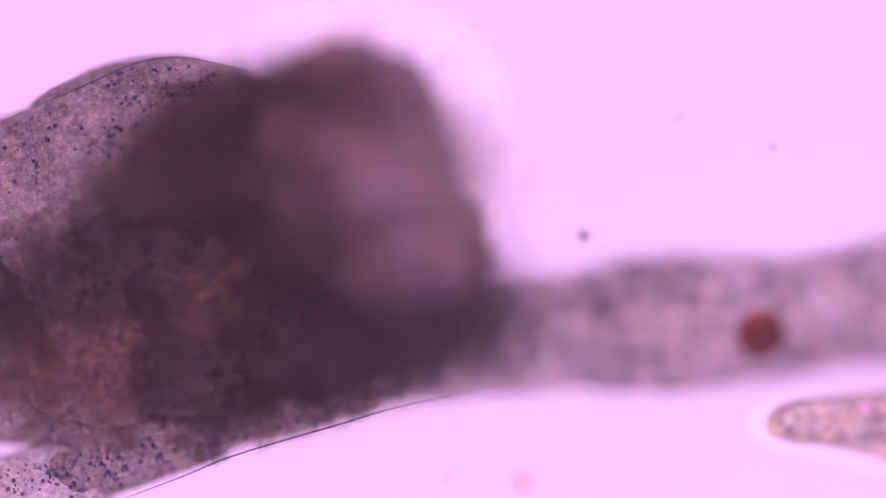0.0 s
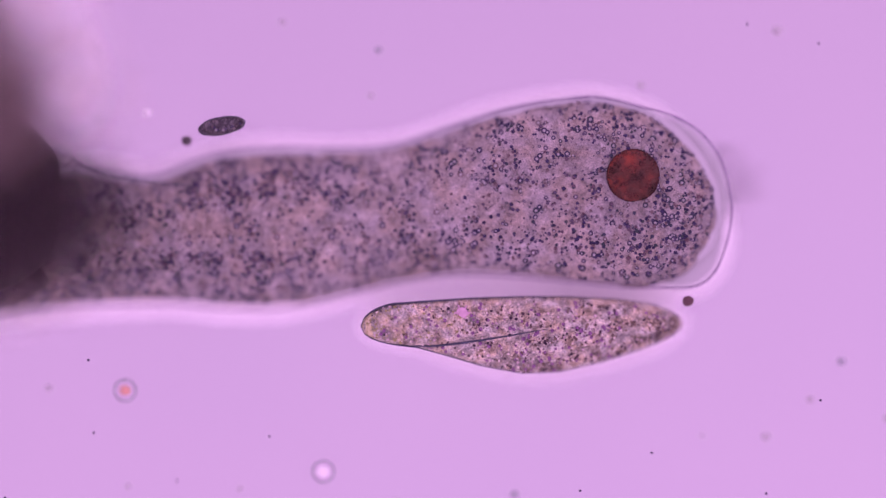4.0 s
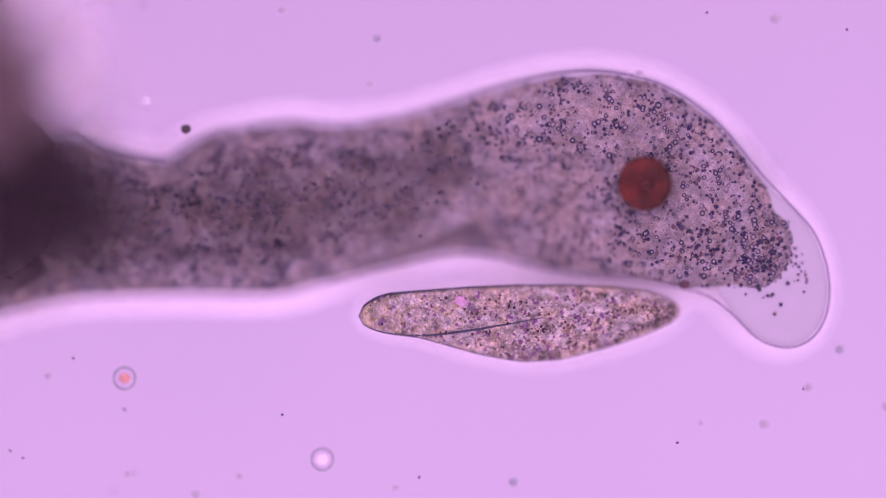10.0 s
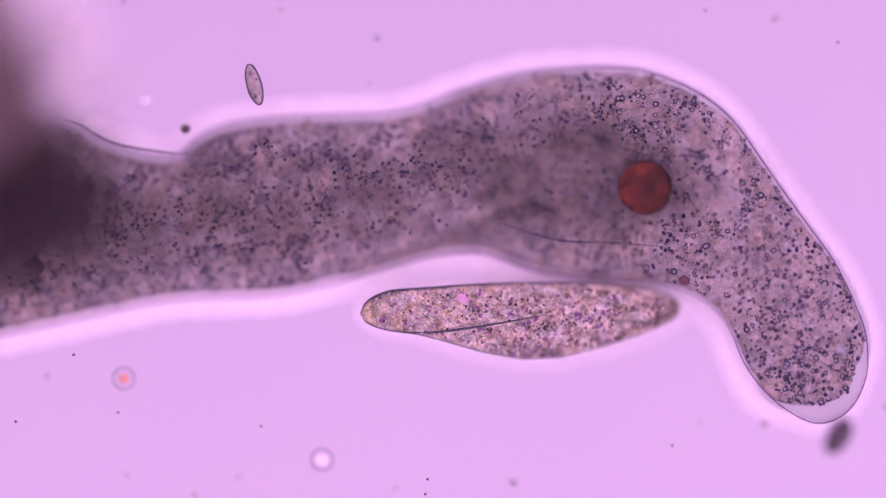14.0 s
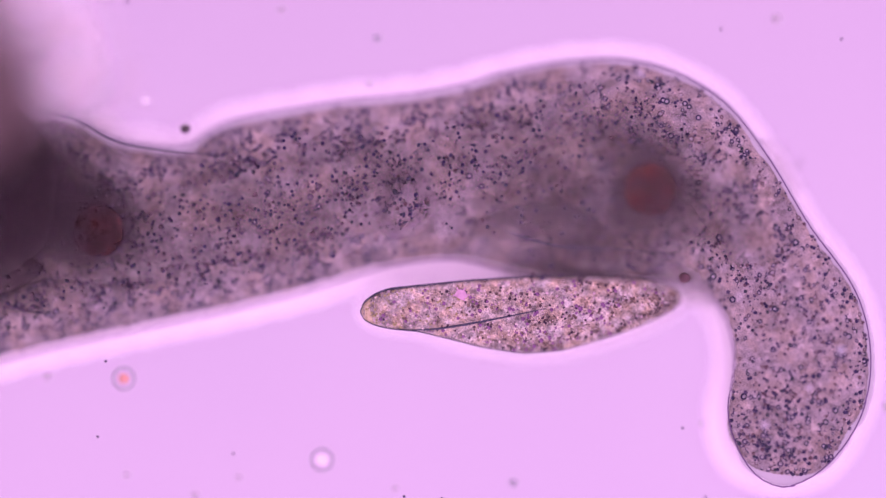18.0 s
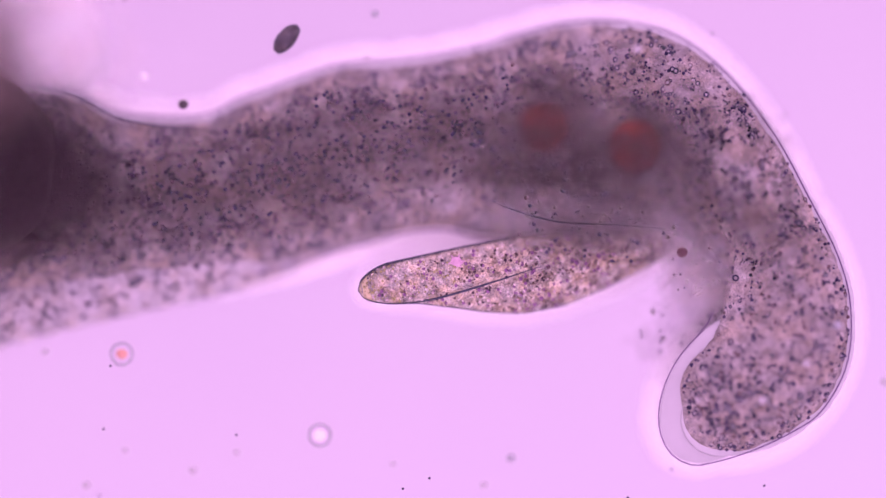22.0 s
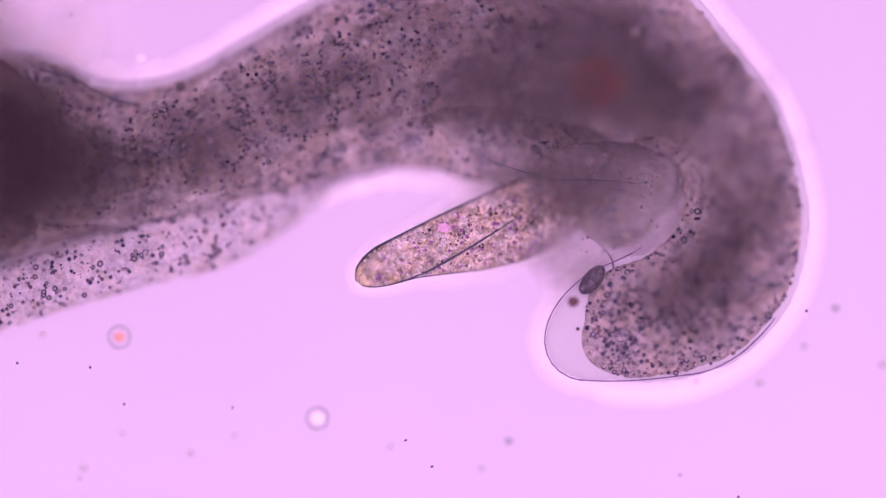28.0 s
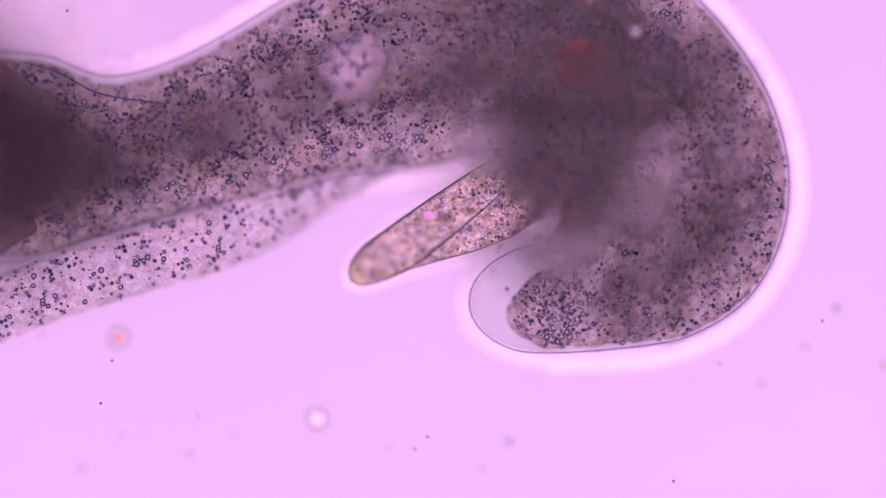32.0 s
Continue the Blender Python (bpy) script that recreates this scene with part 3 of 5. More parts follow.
# ---- the prey ----
def prey():
    """A slipper-shaped cell, blunt at one end, bulging on one side."""
    top = ((0, 0), (0.012, 16), (0.04, 29), (0.09, 39), (0.2, 43), (0.35, 48), (0.5, 50), (0.65, 49), (0.8, 44), (0.9, 35), (0.96, 24), (0.99, 12), (1, 0))
    low = ((0, 0), (0.012, 14), (0.04, 24), (0.09, 32), (0.18, 39), (0.27, 54), (0.38, 73), (0.5, 86), (0.62, 84), (0.75, 67), (0.86, 48), (0.95, 28), (0.99, 12), (1, 0))
    thing = tagged(new("paramecium"), "slipper-shaped pinkish-beige cell with dark granules, being engulfed", "paramecium")
    thing.location.z = SLIDE
    size = 572

    def edge(tab, u):
        xs, ys = zip(*tab)
        return float(np.interp(u, xs, ys))

    def smooth_edge(tab, u):
        return sum(edge(tab, min(1, max(0, u + d))) for d in (-0.012, 0, 0.012)) / 3 if 0.03 < u < 0.97 else edge(tab, u)

    bm = bmesh.new()
    n, m = 72, 36
    rings = []
    for i in range(n + 1):
        u = 0.5 - 0.5 * math.cos(math.pi * i / n)
        t_, l_ = smooth_edge(top, u), smooth_edge(low, u)
        c, r = (t_ - l_) / 2, max(0.2, (t_ + l_) / 2)
        hz = min(17.0, r * 0.5)
        rings.append([bm.verts.new((u * size * STEP, (c + r * math.cos(q)) * STEP, hz * math.sin(q) * STEP))
                      for q in (2 * math.pi * j / m for j in range(m))])
    for i in range(n):
        for j in range(m):
            bm.faces.new((rings[i][j], rings[i][(j + 1) % m], rings[i + 1][(j + 1) % m], rings[i + 1][j]))
    body = part("body", bm, PREY, thing)
    body.location.z = RISE

    def surface(u, v):
        t_, l_ = smooth_edge(top, u), smooth_edge(low, u)
        c, r = (t_ - l_) / 2, max(0.2, (t_ + l_) / 2)
        return u * size * STEP, (c + r * v) * STEP, min(17.0, r * 0.5) * math.sqrt(max(0.0, 1 - v * v)) * STEP

    # dark outline
    for name, tab, sign in (("membrane", top, 1), ("membrane", low, -1)):
        bm = bmesh.new()
        prev = None
        for i in range(81):
            u = 0.5 - 0.5 * math.cos(math.pi * i / 80)
            y = sign * smooth_edge(tab, u)
            k = 2.0 * (1.0 - 0.8 * u) if sign > 0 else 1.2 * (1.0 - 0.7 * u)
            row = [bm.verts.new((u * size * STEP, (y + k * math.cos(q)) * STEP, k * math.sin(q) * STEP)) for q in (0, 1.05, 2.1, 3.14, 4.19, 5.24)]
            if prev:
                for j in range(6):
                    bm.faces.new((prev[j], prev[(j + 1) % 6], row[(j + 1) % 6], row[j]))
            prev = row
        ob = part(name, bm, MEMBRANE, thing)
        ob.location.z = RISE + 7 * STEP

    # groove of the mouth
    bm = bmesh.new()
    prev = None
    for i in range(41):
        u = 0.11 + 0.47 * i / 40
        v_y = -36 + 27 * max(0, (u - 0.22) / 0.34) ** 1.25
        t_, l_ = smooth_edge(top, u), smooth_edge(low, u)
        c, r = (t_ - l_) / 2, (t_ + l_) / 2
        x, y, z = surface(u, max(-0.98, (v_y - c) / r))
        k = 2.0 * math.sin(math.pi * (0.16 + 0.8 * i / 40)) * STEP
        row = [bm.verts.new((x, y + k * math.cos(q), z + 1.2 * STEP + k * math.sin(q))) for q in (0, 1.05, 2.1, 3.14, 4.19, 5.24)]
        if prev:
            for j in range(6):
                bm.faces.new((prev[j], prev[(j + 1) % 6], row[(j + 1) % 6], row[j]))
        prev = row
    part("oral_groove", bm, MEMBRANE, thing, "thin dark groove line").location.z = RISE

    rng = random.Random(3)
    dark, pale = [], []
    while len(dark) < 1150:
        u, v = rng.uniform(0.03, 0.985), rng.uniform(-0.96, 0.96)
        if rng.random() < (0.09 + 0.9 * max(0, u - 0.2) * (1.15 - 0.5 * v)) * max(0.05, 1.0 + 2.2 * noise.noise(Vector((u * 16, v * 3.2, 0.3)))):
            x, y, z = surface(u, v)
            dark.append((x, y, z, (0.8 + 2.6 * rng.random() ** 2.6) * STEP))
    while len(pale) < 210:
        u, v = rng.uniform(0.03, 0.97), rng.uniform(-0.96, 0.96)
        x, y, z = surface(u, v)
        pale.append((x, y, z - 0.3 * STEP, (1.0 + 2.4 * rng.random() ** 2.2) * STEP))
    cream = []
    while len(cream) < 240:
        u, v = rng.uniform(0.02, 0.97), rng.uniform(-0.96, 0.96)
        if rng.random() < 0.35 + (0.65 if v < -0.1 and 0.25 < u < 0.75 else 0.0):
            x, y, z = surface(u, v)
            cream.append((x, y, z - 0.3 * STEP, (0.9 + 2.1 * rng.random() ** 2.2) * STEP))
    violet = []
    while len(violet) < 230:
        u, v = rng.uniform(0.06, 0.95), rng.uniform(-0.95, 0.9)
        if rng.random() < (0.9 if v < 0.15 and 0.36 < u < 0.78 else 0.22) * max(0.1, 1.0 + 1.8 * noise.noise(Vector((u * 14, v * 3.0, 7.7)))):
            x, y, z = surface(u, v)
            violet.append((x, y, z - 0.5 * STEP, (1.3 + 3.2 * rng.random() ** 2) * STEP))
    g = tagged(wear("grain_layer", grains("grain_layer", violet), VIOLET, thing), "violet grains, densest in the bulge", kind="stuff")
    g.location.z = RISE
    g = tagged(wear("grain_layer", grains("grain_layer", cream), CREAM, thing), "cream-coloured bright grains", kind="stuff")
    g.location.z = RISE
    g = tagged(wear("granule_layer", grains("granule_layer", dark), PREY_GRAIN, thing), "dark purple-black granules", kind="stuff")
    g.location.z = RISE
    g = tagged(wear("vesicle_layer", grains("vesicle_layer", pale), ROSE, thing), "pale pink vesicles", kind="stuff")
    g.location.z = RISE
    for u, v, r in ((0.315, 0.55, 10),):
        x, y, z = surface(u, v)
        ob = part("contractile_vacuole", blob(r * STEP, r * STEP, 4 * STEP, 40, 16, 0.22, 2.0), PINK, thing, "round pink vacuole")
        ob.location = (x, y, RISE + z)
        part("rim", hoop(r * STEP, r * STEP, 0.7 * STEP, 40, 6, 0, 0.2), MEMBRANE, ob)
        for k in range(6):
            ray = part("canal", blob(6.5 * STEP, 1.8 * STEP, 2.2 * STEP, 16, 8), PINK, ob)
            ray.location = (0.92 * r * math.cos(k * 1.05) * STEP, 0.92 * r * math.sin(k * 1.05) * STEP, 0)
            ray.rotation_euler.z = k * 1.05
    yolk = []
    while len(yolk) < 170:
        u, v = 0.02 + 0.30 * rng.random() ** 1.5, rng.uniform(-0.9, 0.9)
        x, y, z = surface(u, v)
        yolk.append((x, y, z, (1.0 + 2.0 * rng.random() ** 2) * STEP))
    g = tagged(wear("grain_layer", grains("grain_layer", yolk), YOLK, thing), "yellow-green grains at the blunt end", kind="stuff")
    g.location.z = RISE
    # blunt clear end
    tip = part("clear_tip", blob(27 * STEP, 26 * STEP, 12.5 * STEP, 40, 20), PREY_TIP, thing, "yellowish clear blunt end")
    tip.location = (29 * STEP, 1.5 * STEP, RISE)
    # pale sheet under the prey that paints its soft bright halo
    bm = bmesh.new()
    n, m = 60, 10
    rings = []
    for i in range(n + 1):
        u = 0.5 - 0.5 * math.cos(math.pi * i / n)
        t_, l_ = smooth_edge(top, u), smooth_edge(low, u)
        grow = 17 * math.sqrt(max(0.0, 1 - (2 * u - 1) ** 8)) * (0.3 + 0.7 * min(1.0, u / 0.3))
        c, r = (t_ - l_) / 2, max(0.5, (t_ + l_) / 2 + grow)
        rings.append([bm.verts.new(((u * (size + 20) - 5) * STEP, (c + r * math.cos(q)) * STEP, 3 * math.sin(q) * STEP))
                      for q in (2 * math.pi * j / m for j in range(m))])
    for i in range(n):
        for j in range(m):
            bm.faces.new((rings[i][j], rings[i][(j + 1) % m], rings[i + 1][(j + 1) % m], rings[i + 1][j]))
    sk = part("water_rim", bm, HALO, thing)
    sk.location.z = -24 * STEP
    return thing


PARAMECIUM = prey()


# ---- small drifting and swimming things ----
def swimmer(r, slim, mat, label, line=1.3):
    ob = tagged(new("ciliate"), label, "ciliate", "small ciliates")
    part("body", blob(r * STEP, r * slim * STEP, r * slim * 0.9 * STEP, 36, 18, 0.06, r), mat, ob)
    part("membrane", hoop(r * STEP, r * slim * STEP, line * STEP, 40, 6, 0, 0.06), MEMBRANE, ob)
    rng = random.Random(int(r * 10))
    tagged(wear("granule_layer", grains("granule_layer", scatter(16, r * 0.85 * STEP, r * slim * 0.85 * STEP, r * slim * 0.9 * STEP, 1.5, 3.6, rng)), GRAIN, ob), kind="stuff")
    tagged(wear("vesicle_layer", grains("vesicle_layer", scatter(6, r * 0.7 * STEP, r * slim * 0.7 * STEP, r * slim * 0.9 * STEP, 2.0, 4.0, rng)), CRYSTAL, ob), kind="stuff")
    return ob


DARK_TXT = "small dark oval ciliate swimming in the water"
PALE_TXT = "small pale oval ciliate swimming in the water"
SWIMMERS = [swimmer(42, 0.36, SWIM, DARK_TXT), swimmer(32, 0.42, SWIM_PALE, PALE_TXT, 2.6), swimmer(32, 0.4, SWIM, DARK_TXT), swimmer(30, 0.6, SWIM, DARK_TXT),
            swimmer(25, 0.48, SWIM, DARK_TXT), swimmer(36, 0.32, SWIM_PALE, PALE_TXT, 2.6), swimmer(34, 0.55, SWIM, DARK_TXT), swimmer(30, 0.5, SWIM, DARK_TXT),
            swimmer(28, 0.45, SWIM, DARK_TXT), swimmer(30, 0.48, SWIM, DARK_TXT), swimmer(30, 0.55, SWIM, DARK_TXT), swimmer(34, 0.6, SWIM_PALE, PALE_TXT)]


def dust(x, y, z, r, mat, ring, label):
    ob = tagged(new("speck"), label, "speck", "specks in the water")
    ob.location = (gx(x), gy(y), z)
    part("body", blob(r * STEP, r * 0.92 * STEP, r * 0.5 * STEP, 24, 12, 0.12, x * 0.01), mat, ob)
    if ring:
        part("rim", hoop(ring * STEP, ring * STEP, 2.2 * STEP, 40, 6, 0, 0.03), RING, ob)
    return ob


LOW, HIGH = 0.0235, 0.0215
dust(222, 669, HIGH, 10, ORANGE, 19, "orange-white speck with a grey rim on the slide")
dust(571, 812, HIGH, 12, BUBBLE, 19, "white bubble with a grey rim on the slide")
dust(908, 852, LOW, 8, RING, 0, "blurred grey-green speck on the slide")
dust(330, 229, 0.0205, 9, SPECK, 0, "dark speck beside the amoeba")
dust(261, 180, LOW, 7, BUBBLE, 0, "pale pink bubble on the slide")
dust(668, 70, LOW, 7, RING, 0, "small brown speck on the slide")
dust(1483, 618, LOW, 8, RING, 0, "small brown speck on the slide")
CLOT = dust(1215, 508, HIGH, 10, CLOT_MAT, 0, "small brown clot at the edge of the cell")
for x, y, r in ((1350, 750, 8), (1428, 685, 7), (348, 874, 7), (1130, 132, 7), (1370, 35, 9), (1565, 718, 8), (160, 900, 7), (228, 838, 5),
                (425, 842, 5), (1238, 748, 4), (88, 665, 6), (700, 862, 5), (655, 150, 5), (500, 20, 6), (860, 900, 6)):
    dust(x, y, LOW, r, FAINT, 0, "faint grey speck on the slide")

# tiny specks that drift slowly
FLECK = bpy.data.meshes.new("speck")
_b = blob(2.6 * STEP, 2.2 * STEP, 2.0 * STEP, 12, 8, 0.2)
_b.to_mesh(FLECK)
_b.free()
FLECK.materials.append(GRAIN)
FLECKS = []
rng = random.Random(77)
for i in range(18):
    ob = tagged(wear("speck", FLECK, None), "tiny dark speck drifting in the water", "speck", "drifting specks")
    FLECKS.append((ob, rng.uniform(-100, 1650), rng.choice((rng.uniform(-120, 190), rng.uniform(560, 950), rng.uniform(660, 950))), rng.uniform(-6, 6), rng.uniform(-5, 5), rng.uniform(0.004, 0.02)))


# ---- movement ----
def resample(pts, n=240):
    """Smooth curve through the points, and its places and directions at even steps."""
    p = [Vector(q) for q in pts]
    p = [p[0] * 2 - p[1]] + p + [p[-1] * 2 - p[-2]]
    out = []
    for i in range(1, len(p) - 2):
        a, b, c, d = p[i - 1:i + 3]
        for k in range(16):
            t = k / 16
            out.append(0.5 * ((2 * b) + (c - a) * t + (2 * a - 5 * b + 4 * c - d) * t * t + (3 * b - a - 3 * c + d) * t ** 3))
    out.append(p[-2])
    xy = np.array([q[:] for q in out])
    s = np.concatenate([[0], np.cumsum(np.hypot(*np.diff(xy, axis=0).T))])
    e = np.linspace(0, s[-1], n)
    xy = np.stack([np.interp(e, s, xy[:, 0]), np.interp(e, s, xy[:, 1])], axis=1)
    tan = np.gradient(xy, axis=0)
    for _ in range(4):
        tan[1:-1] = (tan[:-2] + tan[1:-1] * 2 + tan[2:]) / 4
    tan /= np.linalg.norm(tan, axis=1)[:, None]
    return xy, tan


def spot(curve, share):
    xy, tan = curve
    f = share * (len(xy) - 1)
    i = min(int(f), len(xy) - 2)
    k = f - i
    d = tan[i] * (1 - k) + tan[i + 1] * k
    return xy[i] * (1 - k) + xy[i + 1] * k, d / np.linalg.norm(d)


ROWS = {}


def key(ob, t, x, y, z, turn):
    ROWS.setdefault(ob, []).append((t, pose(gx(x), gy(y), z, 0, 0, turn)))


def with_cap(line, side, x, y, a, b, turn):
    """The outline with a clear cap added: the stretch inside the cap gives way to the cap's own edge."""
    c, w = math.cos(radians(turn)), math.sin(radians(turn))
    v = line - np.array((x, y))
    u = np.stack([(v[:, 0] * c - v[:, 1] * w) / a, (v[:, 0] * w + v[:, 1] * c) / b], axis=1)
    inside = np.nonzero((u ** 2).sum(axis=1) < 1)[0]
    if len(inside) < 3:
        return line, side
    i, j = inside[0], inside[-1]
    q0, q1 = math.atan2(u[i][1], u[i][0]), math.atan2(u[j][1], u[j][0])
    q1 += 2 * math.pi * (q1 < q0)
    q = np.linspace(q0, q1, 90)
    arc = np.stack([x + a * np.cos(q) * c + b * np.sin(q) * w, y - a * np.cos(q) * w + b * np.sin(q) * c], axis=1)
    line, side = np.concatenate([line[:i], arc, line[j + 1:]]), np.concatenate([side[:i], np.ones(90), side[j + 1:]])
    # no notch where the outer side meets the cap
    p, q = max(1, i - 20), min(i + 24, len(line) - 2)
    chord = line[q] - line[p]
    for k in range(p, q):
        f = (k - p) / (q - p)
        v = line[k] - (line[p] + f * chord)
        if v[0] * chord[1] - v[1] * chord[0] < 0:
            line[k] = line[p] + f * chord
    for k in (i, i + 90):
        a, b = max(1, k - 16), min(len(line) - 1, k + 16)
        for _ in range(120):
            line[a:b] = (line[a - 1:b - 1] + 2 * line[a:b] + line[a + 1:b + 1]) / 4
    return line, side


def skin(t, up, lo, lift):
    """Lays the outline pieces along the cell's edge, round the caps."""
    line = np.concatenate([up[0], lo[0][::-1]])
    side = np.concatenate([np.linspace(0, 1, len(up[0])), np.linspace(1, 0, len(lo[0]))])
    x, y, _, turn = CAPS[t]
    line, side = with_cap(line, side, x, y, 150, 98, turn)
    if t in HEADS:
        line, side = with_cap(line, side, *HEADS[t], 150, 150, 0)
    for _ in range(6):
        line[1:-1] = (line[:-2] + 2 * line[1:-1] + line[2:]) / 4
    s = np.concatenate([[0], np.cumsum(np.hypot(*np.diff(line, axis=0).T))])
    e = np.linspace(0, s[-1], len(SKIN))
    px, py, ps = np.interp(e, s, line[:, 0]), np.interp(e, s, line[:, 1]), np.interp(e, s, side)
    dx, dy = np.gradient(px), np.gradient(py)
    fold = float(np.interp(t, (24.5, 26), (0, 1)))
    for i, ob in enumerate(SKIN):
        k = math.hypot(dx[i], dy[i])
        under = 40 * fold * (i > len(SKIN) / 2) * min(1.0, max(0.0, (ps[i] - 0.4) / 0.08)) * min(1.0, max(0.0, (0.92 - ps[i]) / 0.05))
        key(ob, t, px[i] + dy[i] / k * 2, py[i] - dx[i] / k * 2, RISE + (9 + lift(ps[i], 0.5 if i < len(SKIN) / 2 else 0.0) * (1.0 if i < len(SKIN) / 2 else min(1.0, max(0.0, (ps[i] - 0.8) / 0.1))) - under) * STEP, -math.degrees(math.atan2(dy[i], dx[i])))


def flow(t, upper, lower, lobe):
    """The amoeba's edge at t seconds: its outer side, its inner side, and its pale lower lobe."""
    up, lo, pale = resample(upper), resample(lower), resample(lobe)
    edge = np.concatenate([up[0], lo[0]])
    late = min(1.0, max(0.0, (t - 3.2) / 1.3))
    inset = 8 - 6 * late
    out = 4 + 28 * late

    def settle(c, half):
        """Keeps a piece inside the cell's edge."""
        for _ in range(40):
            v = c - edge
            d = np.hypot(v[:, 0], v[:, 1])
            i = int(d.argmin())
            if d[i] >= half - 1.5:
                break
            c = c + v[i] / max(d[i], 1.0) * (half - d[i]) * 0.5
        return c

    rear_up = float(np.interp(t, (0, 21, 24, 26, 31, 32), (0, 0, 20, 30, 32, 0)))

    tip_up = float(np.interp(t, (20.5, 22.5, 26, 28.5), (0, 14, 16, 3)))
    flat = float(np.interp(t, (31, 32), (1.0, 0.3)))

    def lift(share, more=0.75):
        """The head of the arm rises off the slide, later its outer side still more."""
        return tip_up * min(1.0, max(0.0, (share - 0.76) / 0.1)) + 26 * late * flat * min(1.0, max(0.0, (share - 0.5) / 0.2)) + more * rear_up * min(1.0, max(0.0, (share - 0.45) / 0.15)) * min(1.0, max(0.0, (0.94 - share) / 0.22))

    low = float(np.interp(t, (4, 6, 25, 28.5), (0, 1, 1, 0.3)))

    def sink(share):
        """The underside of the head hangs lower for a while."""
        return 28 * low * min(1.0, max(0.0, (share - 0.48) / 0.08)) * min(1.0, max(0.0, (0.82 - share) / 0.1))

    for side, row, sign in ((up, UPPER, 1), (lo, LOWER, -1)):
        for i, (share, ob, half, rim) in enumerate(row):
            p, d = spot(side, min(share, 1.0))
            n = sign * np.array((-d[1], d[0]))
            turn = -math.degrees(math.atan2(d[1], d[0]))
            c = p + (half + inset) * n
            if share > 0.7:
                c = settle(c, half)
            key(ob, t, c[0], c[1], RISE + (lift(share, 1.0 if sign > 0 else 0.3) - (0.0 if sign > 0 else sink(share)) + 0.8 * math.sin(i * 2.4)) * STEP, turn)
            if rim:
                wide = out + float(np.interp(t, (21, 26, 31, 32), (0, 10, 12, 8))) * (min(1.0, max(0.0, (share - 0.45) / 0.2)) if sign > 0 else 0.0)
                c = c - (wide + inset) * n
                key(rim, t, c[0], c[1], (5.0 + 0.05 * i) * STEP, turn)
    skin(t, up, lo, lift)

    def middle(share, lean, half=80):
        a, d = spot(up, share)
        b, e = spot(lo, share)
        a = a + half * np.array((-d[1], d[0]))
        b = b - half * np.array((-e[1], e[0]))
        d = d + e
        return a * (0.5 - lean) + b * (0.5 + lean), -math.degrees(math.atan2(d[1], d[0]))

    def ridge(share):
        """The back of the trunk stands higher than its sides."""
        return float(np.interp(t, (0, 4, 6, 11, 14.5, 20, 24, 26, 28.5, 30.2, 31, 32), (0, 0, 3, 3, 4, 6, 4, 11, 18, 17, 13, 0))) * min(1.0, max(0.0, (0.66 - share) / 0.2))

    for i, (share, ob, half) in enumerate(MIDDLE):
        c, turn = middle(share, 0.0, half)
        key(ob, t, c[0], c[1], RISE + (lift(share) + ridge(share) - 0.5 * sink(share) + 0.6 + 0.8 * math.sin(i * 1.7)) * STEP, turn)
    # denser plasm streams out of the rear into the arm
    for i, ob in enumerate(CLOUDS):
        far = float(np.interp(t, (0, 12, 20, 27), (0.74, 0.74, 0.76, 0.93))) * (i + 1) / 42 - 0.96 * (1 - min(1.0, max(0.0, t / 12)))
        share = max(0.0, far)
        c, turn = middle(share, 0.34 * math.sin(i * 2.4), 88 if share < 0.5 else 66)
        c = c + np.array((min(0.0, far) * 900, 0))
        key(ob, t, c[0], c[1], RISE + (lift(share, 1.0) + ridge(share) + 27 + 2.0 * math.sin(i * 1.9)) * STEP, turn)
    # a later wave of it follows into the trunk
    for i, ob in enumerate(LATER):
        far = 0.66 * (i + 1) / 26 - 0.7 * (1 - min(1.0, max(0.0, (t - 17) / 7)))
        share = max(0.0, far)
        c, turn = middle(share, 0.36 * math.sin(i * 2.1 + 1), 88)
        c = c + np.array((min(0.0, far) * 900, 0))
        key(ob, t, c[0], c[1], RISE + (lift(share, 1.0) + ridge(share) + 24 + 2.0 * math.sin(i * 2.3)) * STEP, turn)
    for i, (share, ob, half) in enumerate(LOBES):
        p, d = spot(pale, share)
        c = p - half * np.array((-d[1], d[0]))
        key(ob, t, c[0], c[1], RISE + ((-4 + float(np.interp(t, (0, 22, 26, 28.5, 30.2, 31, 32), (0, 0, 4, 21, 14, 4, 12))) * min(1.0, max(0.0, (560 - c[0]) / 380))) - 16 * min(1.0, max(0.0, (c[0] - 400) / 150)) + 0.5 * math.sin(i * 2.1)) * STEP, -math.degrees(math.atan2(d[1], d[0])))


def glide(ob, z, rows):
    """Rows of (t, x, y) and, where it changes, the height: a thing without turning."""
    for t, x, y, *h in rows:
        key(ob, t, x, y, RISE + h[0] * STEP if h else z, 0)


def swim(ob, rows):
    """Rows of (t, x, y, height, heading in degrees)."""
    walk(ob, [(t, pose(gx(x), gy(y), z, 0, 0, a)) for t, x, y, z, a in rows])


def tilt(t):
    """The prey tips a little about its short axis, blunt end high at first and again at the end."""
    return float(np.interp(t, (0, 1.2, 2, 3.2, 4, 8, 12, 19, 23, 26, 31, 32), (5.2, 5.2, 4.0, 3.3, 1.8, 0.8, 2.0, 1.5, 2.5, 4.2, 4.6, 6.0)))


def shift(ob, rows):
    """Rows of (t, dx, dy, height) for a part drawn at its place."""
    for t, x, y, h in rows:
        key(ob, t, 784 + x, 441 + y, RISE + h * STEP, 0)


